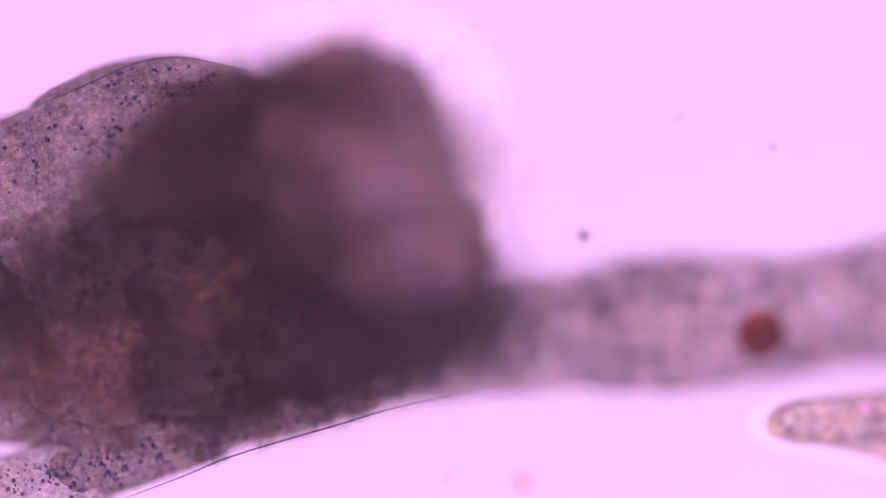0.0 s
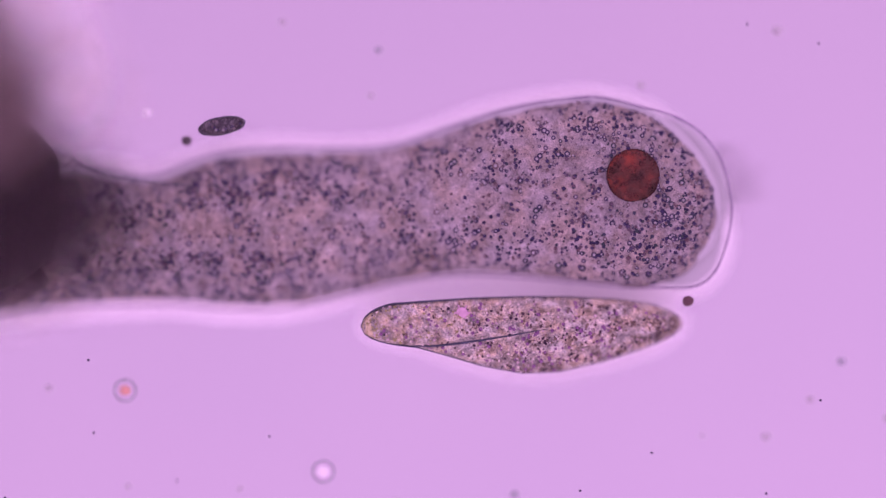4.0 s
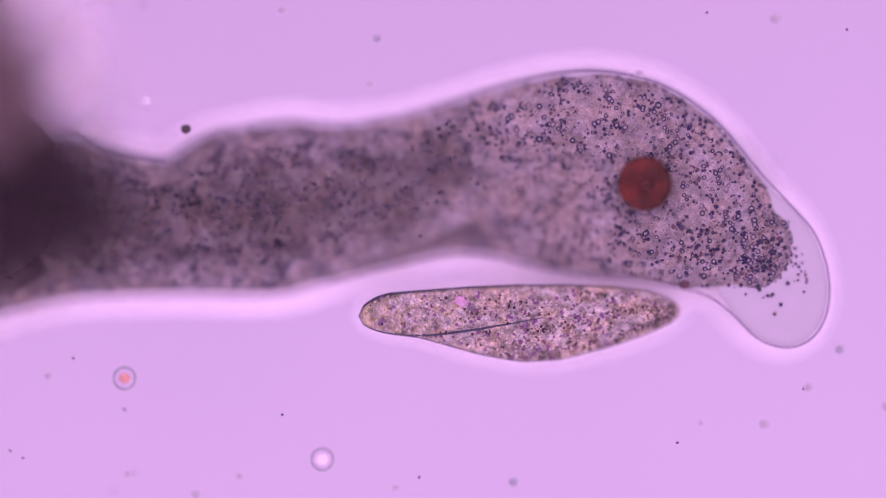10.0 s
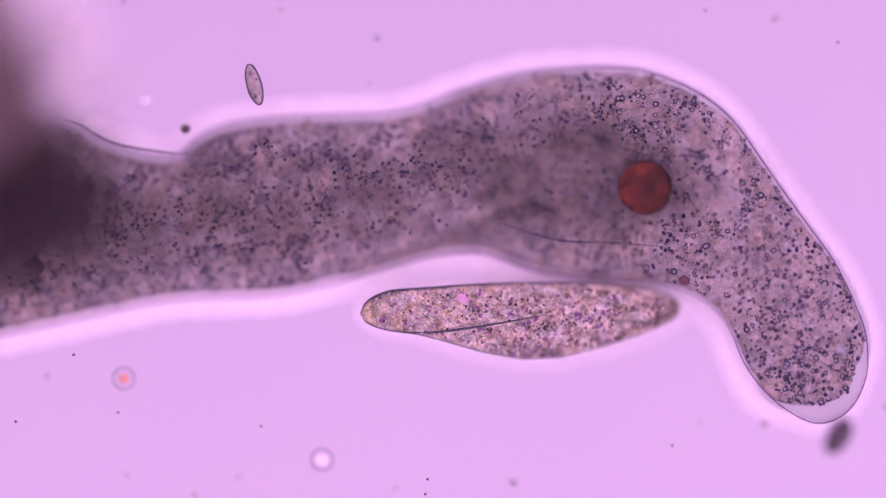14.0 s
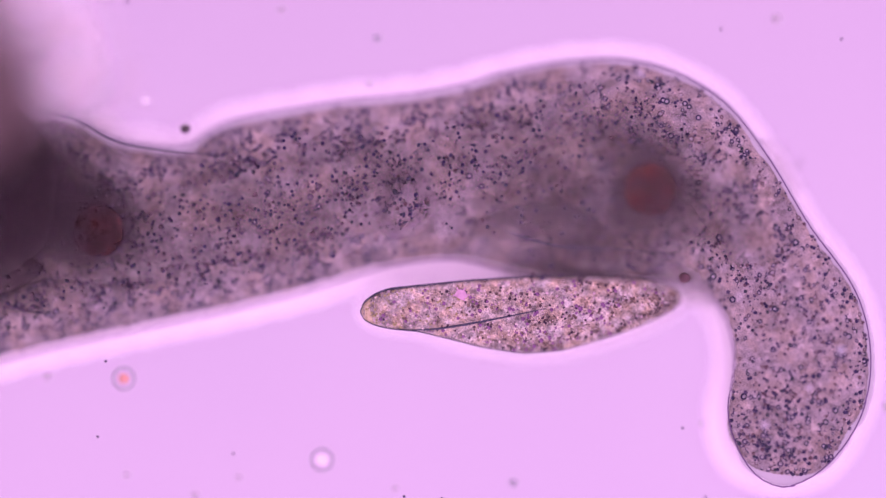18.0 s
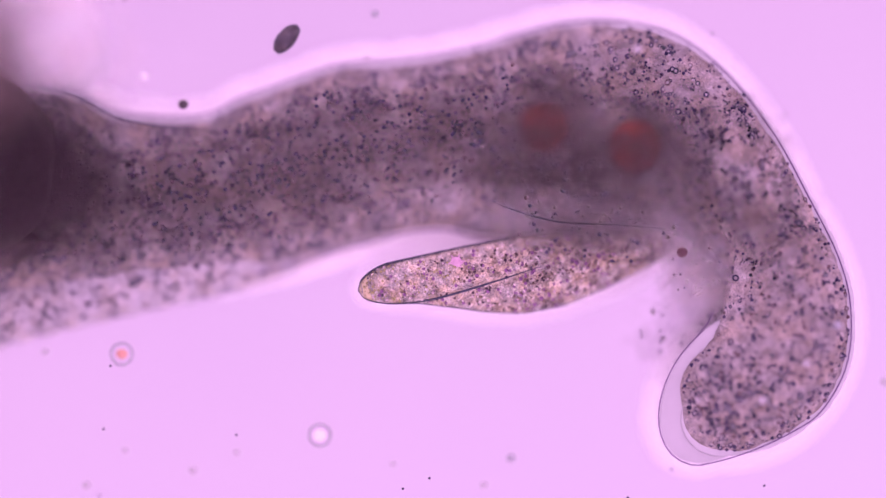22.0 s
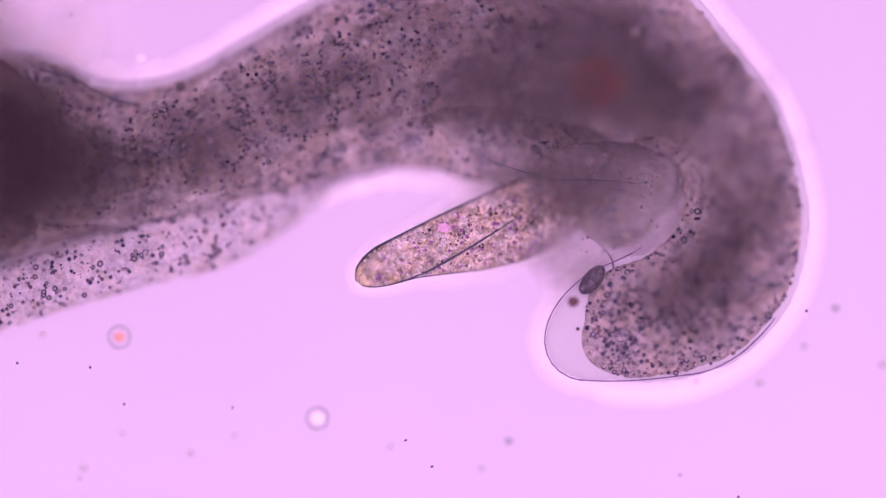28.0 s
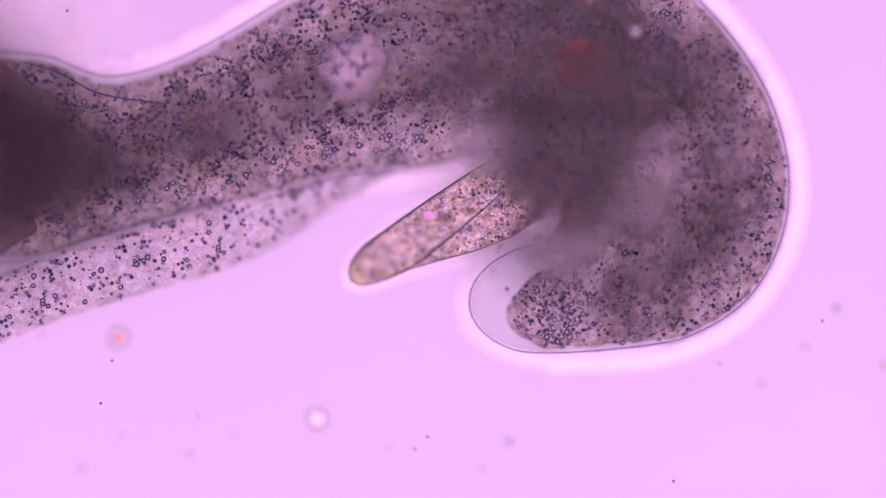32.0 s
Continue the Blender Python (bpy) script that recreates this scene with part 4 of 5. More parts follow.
# clear caps: time: place, height, turn of the long one; place of the round one
CAPS = {0: (1098, 336, -6, -67), 1.2: (1104, 334, -6, -67), 2: (1116, 325, -6, -67), 3.2: (1178, 345, -6, -67), 4.5: (1175, 345, 10, -67), 6.5: (1264, 380, 29, -71), 8: (1308, 424, 29, -67), 10: (1361, 471, 29, -67), 11.5: (1391, 513, 29, -67), 13: (1414, 562, 29, -72), 14.5: (1440, 620, 29, -80), 17: (1428, 702, 29, -90), 18.5: (1385, 713, 29, -100), 20.5: (1338, 720, 29, -110), 22: (1289, 730, 29, -125), 23: (1266, 727, 29, -130), 24.5: (1207, 702, 29, -135), 26: (1181, 663, 29, -140), 28.5: (1093, 632, 29, -155), 30.2: (1030, 618, 29, -168), 32: (990, 602, 7, -176)}
HEADS = {0: (1098, 336), 1.2: (1107, 339), 2.0: (1112, 332), 3.2: (1118, 320), 4.5: (1152, 332)}


def motions():
    flow(0.0,
         [(-128, 308), (-28, 308), (122, 310), (222, 308), (322, 286), (422, 256), (572, 258), (722, 264), (822, 240), (922, 211), (1022, 188), (1112, 193), (1192, 228), (1232, 288), (1247, 338)],
         [(-128, 538), (-58, 532), (22, 524), (122, 516), (272, 516), (372, 528), (482, 528), (622, 503), (772, 473), (922, 465), (1062, 473), (1162, 458), (1222, 408), (1247, 338)],
         [(-60, 507), (100, 493), (280, 492), (400, 503), (500, 500), (600, 482), (670, 468)])
    flow(1.2,
         [(-182, 332), (28, 312), (218, 309), (328, 284), (428, 255), (578, 264), (708, 264), (828, 237), (928, 207), (1028, 187), (1118, 185), (1198, 222), (1243, 282), (1253, 337)],
         [(-182, 557), (-22, 537), (78, 524), (278, 517), (378, 529), (498, 529), (628, 502), (778, 472), (928, 467), (1068, 477), (1148, 462), (1218, 412), (1253, 337)],
         [(-60, 517), (100, 498), (280, 492), (400, 504), (500, 504), (600, 483), (670, 469)])
    flow(2.0,
         [(-74, 340), (86, 315), (206, 300), (286, 285), (366, 258), (486, 250), (606, 252), (706, 252), (806, 225), (906, 198), (986, 178), (1076, 172), (1156, 195), (1216, 245), (1241, 310), (1244, 370)],
         [(-74, 535), (86, 520), (256, 515), (386, 528), (486, 530), (586, 515), (686, 488), (836, 470), (986, 473), (1076, 476), (1146, 468), (1206, 435), (1244, 370)],
         [(-60, 509), (100, 495), (280, 492), (400, 503), (500, 503), (600, 486), (670, 467)])
    flow(3.2,
         [(-73, 323), (87, 298), (197, 292), (277, 288), (367, 255), (437, 246), (677, 248), (787, 221), (887, 188), (987, 165), (1067, 161), (1147, 183), (1207, 233), (1247, 298), (1251, 363)],
         [(-73, 543), (87, 528), (277, 520), (387, 530), (487, 531), (587, 513), (687, 488), (787, 475), (887, 473), (1047, 471), (1117, 486), (1187, 465), (1232, 418), (1251, 363)],
         [(-60, 517), (100, 502), (280, 495), (400, 505), (500, 504), (600, 485), (670, 467)])
    flow(4.5,
         [(-60, 290), (100, 270), (200, 281), (270, 290), (330, 262), (400, 245), (500, 234), (600, 239), (700, 229), (800, 195), (900, 165), (1000, 151), (1080, 151), (1170, 185), (1240, 245), (1285, 310), (1291, 385)],
         [(-60, 545), (100, 525), (300, 520), (400, 527), (500, 524), (600, 503), (700, 478), (800, 462), (900, 463), (1000, 478), (1100, 492), (1170, 490), (1245, 460), (1291, 385)],
         [(-60, 520), (100, 500), (280, 496), (400, 502), (500, 499), (600, 478), (670, 460)])
    flow(6.5,
         [(-60, 290), (100, 268), (200, 280), (285, 288), (340, 258), (400, 243), (500, 228), (600, 236), (700, 222), (800, 190), (900, 160), (1000, 144), (1080, 143), (1170, 175), (1250, 240), (1310, 305), (1326, 385)],
         [(-60, 555), (100, 525), (300, 525), (480, 525), (600, 500), (700, 478), (800, 462), (900, 465), (1000, 478), (1100, 490), (1170, 503), (1240, 497), (1300, 455), (1326, 385)],
         [(-60, 530), (100, 500), (280, 500), (400, 500), (500, 496), (600, 475), (670, 460)])
    flow(8,
         [(-60, 285), (100, 265), (200, 276), (280, 286), (340, 255), (400, 240), (500, 227), (600, 231), (700, 216), (800, 185), (900, 153), (1000, 136), (1080, 136), (1170, 165), (1250, 222), (1305, 292), (1345, 365), (1352, 420)],
         [(-60, 565), (100, 530), (300, 525), (480, 525), (600, 498), (700, 475), (800, 462), (900, 468), (1000, 482), (1100, 492), (1200, 512), (1260, 495), (1315, 468), (1352, 420)],
         [(-60, 540), (100, 505), (280, 500), (400, 500), (500, 496), (600, 473), (670, 457)])
    flow(10,
         [(-60, 260), (100, 240), (200, 264), (290, 278), (340, 245), (400, 227), (500, 210), (600, 216), (700, 206), (800, 178), (900, 148), (1000, 128), (1080, 128), (1170, 150), (1250, 200), (1310, 262), (1368, 342), (1408, 410), (1412, 470)],
         [(-60, 575), (100, 535), (300, 525), (480, 525), (600, 495), (700, 470), (800, 450), (880, 455), (960, 475), (1050, 487), (1130, 492), (1210, 510), (1285, 512), (1365, 520), (1412, 470)],
         [(-60, 550), (100, 510), (280, 501), (400, 500), (500, 495), (600, 470), (670, 452)])
    flow(11.5,
         [(-60, 255), (100, 232), (200, 264), (300, 279), (350, 240), (420, 218), (500, 204), (600, 206), (700, 200), (800, 168), (900, 138), (1000, 123), (1100, 123), (1190, 150), (1270, 200), (1330, 275), (1390, 350), (1450, 440), (1475, 520), (1440, 605)],
         [(-60, 590), (100, 550), (300, 528), (480, 522), (600, 495), (700, 465), (800, 445), (880, 448), (960, 472), (1050, 487), (1130, 492), (1220, 515), (1270, 540), (1315, 600), (1370, 625), (1440, 605)],
         [(-60, 565), (100, 525), (280, 505), (400, 500), (500, 492), (600, 470), (670, 449)])
    flow(13,
         [(-60, 225), (80, 205), (140, 235), (200, 262), (300, 277), (350, 240), (420, 216), (500, 206), (600, 205), (700, 200), (800, 165), (900, 135), (1000, 121), (1100, 121), (1190, 145), (1270, 195), (1340, 270), (1400, 360), (1460, 440), (1503, 530), (1512, 610), (1475, 675), (1415, 695)],
         [(-60, 600), (100, 560), (300, 530), (480, 520), (600, 495), (700, 468), (800, 445), (880, 450), (960, 475), (1060, 490), (1140, 495), (1230, 520), (1280, 560), (1315, 630), (1350, 680), (1415, 695)],
         [(-60, 575), (100, 535), (280, 508), (400, 499), (500, 491), (600, 470), (670, 451)])
    flow(14.5,
         [(-60, 205), (60, 198), (130, 225), (200, 258), (310, 276), (360, 235), (430, 213), (500, 206), (600, 200), (700, 195), (800, 165), (900, 135), (1000, 121), (1120, 123), (1220, 155), (1300, 215), (1370, 320), (1440, 415), (1500, 500), (1533, 580), (1535, 650), (1505, 715), (1430, 752)],
         [(-60, 610), (100, 580), (300, 535), (480, 525), (600, 500), (700, 470), (780, 450), (860, 450), (940, 480), (1040, 495), (1140, 500), (1230, 515), (1290, 570), (1318, 650), (1355, 715), (1430, 752)],
         [(-60, 585), (100, 555), (280, 514), (400, 504), (500, 496), (600, 475), (670, 454)])
    flow(17,
         [(-60, 200), (60, 198), (130, 214), (200, 248), (310, 262), (370, 224), (450, 206), (500, 200), (600, 190), (700, 183), (800, 158), (900, 132), (1000, 115), (1100, 110), (1200, 140), (1290, 200), (1370, 310), (1430, 390), (1500, 500), (1536, 600), (1538, 690), (1502, 778), (1464, 822), (1410, 840)],
         [(-60, 633), (100, 607), (280, 575), (400, 549), (520, 524), (600, 500), (700, 470), (800, 460), (880, 480), (960, 497), (1060, 500), (1150, 500), (1240, 505), (1295, 560), (1308, 650), (1312, 750), (1345, 815), (1410, 838)],
         [(-60, 608), (100, 581), (280, 547), (400, 525), (500, 505), (600, 478), (670, 454)])
    flow(18.5,
         [(-60, 195), (60, 195), (130, 209), (200, 244), (330, 257), (400, 217), (500, 192), (600, 172), (700, 162), (800, 150), (900, 125), (1000, 105), (1100, 102), (1200, 125), (1290, 185), (1370, 290), (1430, 400), (1504, 500), (1534, 580), (1539, 680), (1502, 780), (1454, 834), (1382, 857)],
         [(-60, 665), (100, 618), (280, 576), (400, 551), (520, 519), (600, 495), (700, 465), (800, 455), (880, 470), (960, 485), (1060, 488), (1150, 490), (1230, 500), (1285, 560), (1300, 640), (1275, 740), (1300, 818), (1382, 857)],
         [(-60, 640), (100, 592), (280, 551), (400, 527), (500, 502), (600, 473), (670, 449)])
    flow(20.5,
         [(-60, 190), (60, 190), (140, 206), (200, 235), (350, 245), (420, 214), (500, 188), (600, 157), (700, 150), (800, 135), (900, 113), (1000, 85), (1100, 82), (1200, 105), (1290, 170), (1370, 280), (1430, 380), (1490, 490), (1520, 580), (1520, 680), (1482, 786), (1420, 832), (1340, 850)],
         [(-60, 675), (100, 625), (280, 582), (400, 545), (520, 510), (620, 475), (720, 450), (800, 443), (870, 455), (960, 470), (1060, 468), (1150, 460), (1220, 480), (1280, 540), (1300, 610), (1258, 710), (1255, 770), (1285, 828), (1340, 850)],
         [(-60, 650), (100, 600), (280, 559), (400, 522), (500, 493), (600, 459), (670, 438)])
    flow(22,
         [(-56, 193), (64, 193), (144, 211), (204, 241), (354, 248), (424, 217), (504, 188), (604, 155), (704, 148), (804, 133), (904, 108), (1004, 83), (1104, 81), (1204, 108), (1294, 178), (1374, 283), (1434, 393), (1484, 493), (1507, 583), (1499, 693), (1444, 784), (1374, 830), (1292, 850)],
         [(-56, 583), (104, 563), (284, 543), (404, 533), (504, 513), (604, 483), (704, 458), (784, 448), (854, 463), (934, 468), (1064, 448), (1154, 448), (1234, 473), (1284, 543), (1269, 633), (1214, 703), (1212, 783), (1238, 830), (1292, 850)],
         [(-56, 677), (104, 633), (284, 591), (404, 565), (504, 532), (604, 492), (664, 474)])
    flow(23,
         [(-52, 193), (68, 192), (138, 207), (208, 237), (358, 249), (428, 203), (508, 173), (608, 143), (708, 131), (808, 113), (908, 83), (1008, 65), (1108, 61), (1198, 88), (1288, 153), (1368, 253), (1438, 363), (1486, 483), (1496, 593), (1466, 713), (1404, 793), (1346, 826), (1278, 840)],
         [(-52, 558), (108, 541), (288, 525), (408, 513), (508, 498), (608, 471), (708, 443), (778, 433), (858, 453), (938, 458), (1068, 438), (1158, 428), (1228, 443), (1268, 503), (1258, 593), (1200, 673), (1193, 773), (1222, 822), (1278, 840)],
         [(-52, 679), (108, 632), (288, 580), (408, 554), (508, 526), (608, 484), (668, 466)])
    flow(24.5,
         [(-52, 191), (68, 190), (138, 207), (208, 237), (358, 241), (428, 198), (508, 158), (608, 123), (708, 98), (808, 78), (908, 53), (1008, 28), (1108, 28), (1198, 73), (1288, 138), (1378, 253), (1448, 393), (1470, 503), (1460, 613), (1408, 713), (1326, 786), (1272, 814), (1210, 824)],
         [(-52, 563), (108, 543), (288, 518), (408, 498), (508, 478), (608, 448), (708, 423), (778, 423), (858, 448), (938, 448), (1068, 418), (1158, 403), (1228, 423), (1253, 483), (1218, 573), (1138, 653), (1128, 757), (1210, 824)],
         [(-52, 671), (108, 622), (288, 574), (408, 549), (508, 508), (608, 463), (668, 445)])
    flow(26,
         [(-52, 183), (88, 181), (158, 207), (208, 225), (348, 225), (428, 178), (508, 138), (608, 88), (708, 53), (808, 28), (908, 3), (1008, -17), (1108, -7), (1208, 63), (1298, 153), (1388, 293), (1445, 423), (1450, 523), (1426, 623), (1358, 713), (1258, 766), (1158, 776)],
         [(-52, 553), (108, 538), (288, 508), (408, 478), (508, 453), (608, 423), (708, 398), (788, 403), (868, 423), (938, 418), (1028, 393), (1108, 373), (1188, 373), (1228, 413), (1223, 483), (1188, 553), (1118, 603), (1091, 673), (1105, 748), (1158, 776)],
         [(-52, 661), (108, 616), (288, 576), (408, 537), (508, 498), (608, 441), (668, 418)])
    flow(28.5,
         [(-52, 168), (88, 168), (148, 203), (208, 218), (308, 203), (408, 153), (508, 93), (608, 43), (708, 8), (808, -27), (908, -57), (1008, -57), (1108, -27), (1208, 43), (1298, 153), (1378, 263), (1416, 393), (1420, 493), (1386, 603), (1308, 690), (1208, 735), (1085, 742)],
         [(-52, 553), (108, 533), (288, 493), (408, 458), (508, 418), (608, 383), (708, 368), (788, 373), (868, 393), (958, 373), (1058, 343), (1158, 333), (1208, 383), (1193, 473), (1128, 523), (1043, 558), (1008, 633), (1023, 706), (1085, 742)],
         [(-52, 686), (108, 631), (288, 575), (408, 546), (508, 482), (608, 404), (668, 382)])
    flow(30.2,
         [(-52, 163), (88, 165), (148, 198), (208, 213), (308, 193), (408, 148), (508, 83), (608, 33), (708, -7), (808, -42), (908, -67), (1008, -67), (1108, -32), (1208, 43), (1298, 153), (1378, 273), (1406, 383), (1401, 493), (1356, 593), (1288, 663), (1188, 708), (1018, 715)],
         [(-52, 548), (108, 533), (288, 483), (408, 453), (508, 418), (608, 383), (698, 368), (788, 373), (868, 383), (958, 353), (1058, 323), (1138, 318), (1198, 373), (1178, 473), (1088, 513), (978, 553), (913, 598), (918, 672), (1018, 715)],
         [(-52, 691), (108, 636), (288, 575), (408, 544), (508, 482), (608, 404), (668, 382)])
    flow(32,
         [(-52, 163), (88, 173), (148, 198), (208, 210), (308, 183), (408, 133), (508, 73), (608, 23), (708, -17), (808, -52), (908, -77), (1008, -77), (1108, -37), (1208, 38), (1298, 133), (1368, 243), (1403, 373), (1391, 493), (1338, 593), (1258, 653), (1158, 686), (1008, 693)],
         [(-52, 543), (108, 523), (288, 468), (408, 443), (508, 413), (608, 383), (698, 376), (788, 363), (868, 348), (958, 323), (1058, 308), (1138, 323), (1188, 383), (1158, 473), (1068, 513), (968, 553), (908, 598), (911, 663), (1008, 693)],
         [(-52, 707), (108, 642), (288, 586), (408, 551), (508, 502), (608, 434), (688, 387)])
    for t, (x, y, z, a) in CAPS.items():
        key(CAP, t, x, y, RISE + z * STEP, a)
        key(CAP_RIM, t, x, y, 5 * STEP, a)
        hx, hy = HEADS.get(t, (x - 150, y - 90) if t < 10 else (1080, 290) if t < 23 else (1060, 200) if t < 25 else (1000, 130))
        key(HEAD_CAP, t, hx, hy, RISE - 4 * STEP, 0)
    glide(BAND_PIECE, RISE, [(0, 700, 330, 0), (20, 1000, 330, 10), (22, 1010, 345, 26), (24.5, 1020, 330, 38), (26, 1030, 318, 40), (28.5, 1030, 303, 40), (30.2, 1030, 290, 40), (32, 1030, 285, 34)])
    glide(BAND_LATE, RISE, [(0, 690, 330, -8), (28.5, 1000, 280, 0), (30.2, 1000, 275, 20), (31, 990, 276, 34), (32, 985, 276, 38)])
    for ob, x, y in zip(CLOSING, (1128, 1112, 1072), (372, 428, 472)):
        glide(ob, RISE, [(0, 690, 340, -14), (20, 1060, 280, -14), (26, x + 60, y - 110, -14), (28.5, x + 20, y - 20, 16), (30.2, x + 5, y - 5, 21), (31, x, y, 21), (32, x, y - 8, 5)])
    shift(FOLD_REAR, [(0, -40, 60, 0), (4.5, -30, 30, 24), (10, -15, 15, 24), (14.5, 0, 0, 25), (26, 10, -2, 25), (32, -20, -15, 25)])
    shift(WEB_EDGE, [(0, -150, -120, -8), (20, 95, -120, -8), (23, 95, -10, 34), (24.5, 78, 0, 37), (26, 0, 0, 38), (28.5, -60, 40, 30), (30, -90, 30, 0), (32, -90, 0, 0)])
    shift(FOLD_HEAD, [(0, 0, -60, 0), (11, 0, -40, 0), (13.5, 0, -14, 36), (14.5, 0, -4, 43), (17, 0, 2, 43), (20.5, 0, 4, 44), (23, 4, -2, 44), (26, 10, -28, 44), (28.5, -20, -50, 36), (32, -60, -80, 5)])
    food = [(0, 650, 405, 18), (0.3, 688, 397, 18), (0.6, 722, 376, 18), (0.9, 797, 350, 18), (1.2, 865, 329, 18), (1.5, 924, 309, 18), (2, 1039, 280, 20), (3.2, 1115, 281, 26), (4.5, 1120, 297, 44),
                   (6.5, 1117, 310, 48), (8, 1123, 331, 64), (9, 1132, 326, 66), (11.5, 1144, 327, 68), (13, 1143, 331, 58), (14.5, 1140, 334, 52), (17, 1148, 338, 56), (18.5, 1150, 332, 62), (20.5, 1142, 306, 68),
                   (22, 1127, 303, 68), (23, 1121, 281, 74), (24.5, 1093, 265, 78), (26, 1077, 225, 82), (28.5, 1058, 222, 82), (30.2, 1045, 208, 82), (32, 1038, 190, 44)]
    glide(BALL_A, RISE, food)
    glide(DEEP[12], RISE, [(t, x + 90, y + 120, h + 10) if t > 25 else (t, x, y + 25, -12) for t, x, y, h in food])
    inner = [(0, -300, 400, 18), (15, -200, 400, 24), (17, 0, 410, 44), (18.5, 275, 405, 30), (19, 390, 352, 28), (19.3, 472, 338, 26), (20, 652, 318, 26), (20.5, 775, 282, 42), (21.2, 900, 250, 76),
                   (21.8, 955, 270, 78), (23, 1003, 268, 78), (24.5, 1063, 262, 72), (26, 1068, 226, 74), (28.5, 1056, 224, 74), (30.2, 1044, 210, 74), (32, 1037, 192, 36)]
    glide(BALL_B, RISE, inner)
    # plasm that closes over the red food
    glide(VEILS[0], RISE, [(t, x + 12, y + 8, h + 20 if t > 17 else h - 24) for t, x, y, h in inner])
    glide(VEILS[3], RISE, [(t, x - 14, y - 6, h + 24 if 17 < t < 24 else h - 24 if t < 17 else 0) for t, x, y, h in inner])
    glide(VEILS[1], RISE, [(t, x - 20, y - 4, h + 18 if t > 15 else -10) for t, x, y, h in food])
    glide(VEILS[2], RISE, [(t, x + 26, y + 14, h + 22 if t > 15 else -10) for t, x, y, h in food])
    glide(VAC, RISE, [(0, -300, 380, 0), (14, -300, 380, 0), (15.5, 300, 370, 20), (17, 622, 368, 47), (17.7, 690, 365, 47), (18.4, 730, 360, 5), (25, 300, 360, 0), (28.3, 110, 360, 10), (28.9, 180, 365, 48),
                      (29.4, 240, 365, 48), (30.2, 405, 318, 48), (31, 530, 262, 66), (32, 632, 190, 40)])
    homes = [(960, 430), (1080, 440), (1180, 455), (1262, 500), (1270, 545)]
    later = [(900, 335), (1060, 350), (1150, 385), (1130, 450), (1010, 520)]
    for i, ob in enumerate(WEBS):
        (a, b), (c, d) = homes[i], later[i]
        z = 27 + 0.6 * i
        glide(ob, RISE, [(0, 1000, 330, -12), (16, a - 60, b - 130, -12), (18.5, a - 20, b - 45, z - 10), (20.5, a, b, z), (24.5, (a + c) / 2, (b + d) / 2, z), (28.5, c, d, z), (32, c - 5, d - 10, z)])
    # plasm that lies over the swallowed end of the prey
    for ob, dx, dy in zip(FILL[5:], (0, -55, -105), (0, 10, 18)):
        glide(ob, RISE, [(0, 700, 358, -12), (16, 1100 + dx, 380 + dy, -12), (19, 1085 + dx, 470 + dy, 30), (20.5, 1085 + dx, 460 + dy, 34), (22, 1100 + dx, 446 + dy, 37), (23, 1112 + dx, 434 + dy, 38), (24.5, 1120 + dx, 420 + dy, 40), (26, 1098 + dx, 402 + dy, 42), (28.5, 1070 + dx, 382 + dy, 44), (30.2, 1050 + dx, 368 + dy, 46), (32, 1035 + dx, 345 + dy, 36)])
    # the fold fills with plasm at the end
    for ob, x, y, z in zip(FILL, (985, 1080, 1105, 940, 1030), (350, 325, 415, 300, 440), (38, 40, 36, 38, 34)):
        glide(ob, RISE, [(0, 700, 358, -12), (20, 1000, 300, -12), (26, x + 20, y - 120, 6), (28.5, x + 15, y - 50, z - 10), (30.2, x + 10, y - 15, z), (32, x, y, z)])
    for ob, x, y in zip(OVER, (1012, 1048, 985, 1062, 1026), (374, 350, 392, 326, 400)):
        glide(ob, RISE, [(0, 700, 350, -12), (20, 1000, 300, -12), (28.5, x + 20, y - 70, -6), (30.2, x + 6, y - 12, 38), (31, x, y, 45), (32, x - 4, y - 10, 42)])
    for ob, x, y in zip(OVER[5:], (990, 1002), (408, 474)):
        glide(ob, RISE, [(0, 700, 350, -12), (20, 1000, 300, -12), (28.5, x + 120, y - 110, -6), (30.2, x + 110, y - 80, 6), (31, x + 60, y - 30, 28), (32, x, y, 40)])
    # plasm closes over the red food, and later over the prey
    for ob, dx, dy in zip(DEEP, (-200, 190), (28, -15)):
        glide(ob, RISE, [(0, 700 + dx, 358, -12), (3, 960 + dx, 300, -12), (4.5, 1090 + dx, 300, -12), (14.5, 1100 + dx, 332 + dy, 0), (19, 1140 + dx, 320 + dy, 20), (23, 1095 + dx, 278 + dy, 60), (25, 1088 + dx, 250 + dy, 94),
                         (26, 1075 + dx, 226 + dy, 100), (30.2, 1045 + dx, 208 + dy, 100), (32, 1038 + dx, 192 + dy, 80)])
    for ob, x, y in zip(DEEP[2:], (1040, 960, 1110), (400, 545, 440)):
        glide(ob, RISE, [(0, 700, 358, -12), (20, 1060, 330, -12), (27, 1090, y - 110, 10), (29.5, x + 40, 0.5 * y + 200, 34), (31, x + 15, 0.7 * y + 130, 38), (32, x, y, 44)])
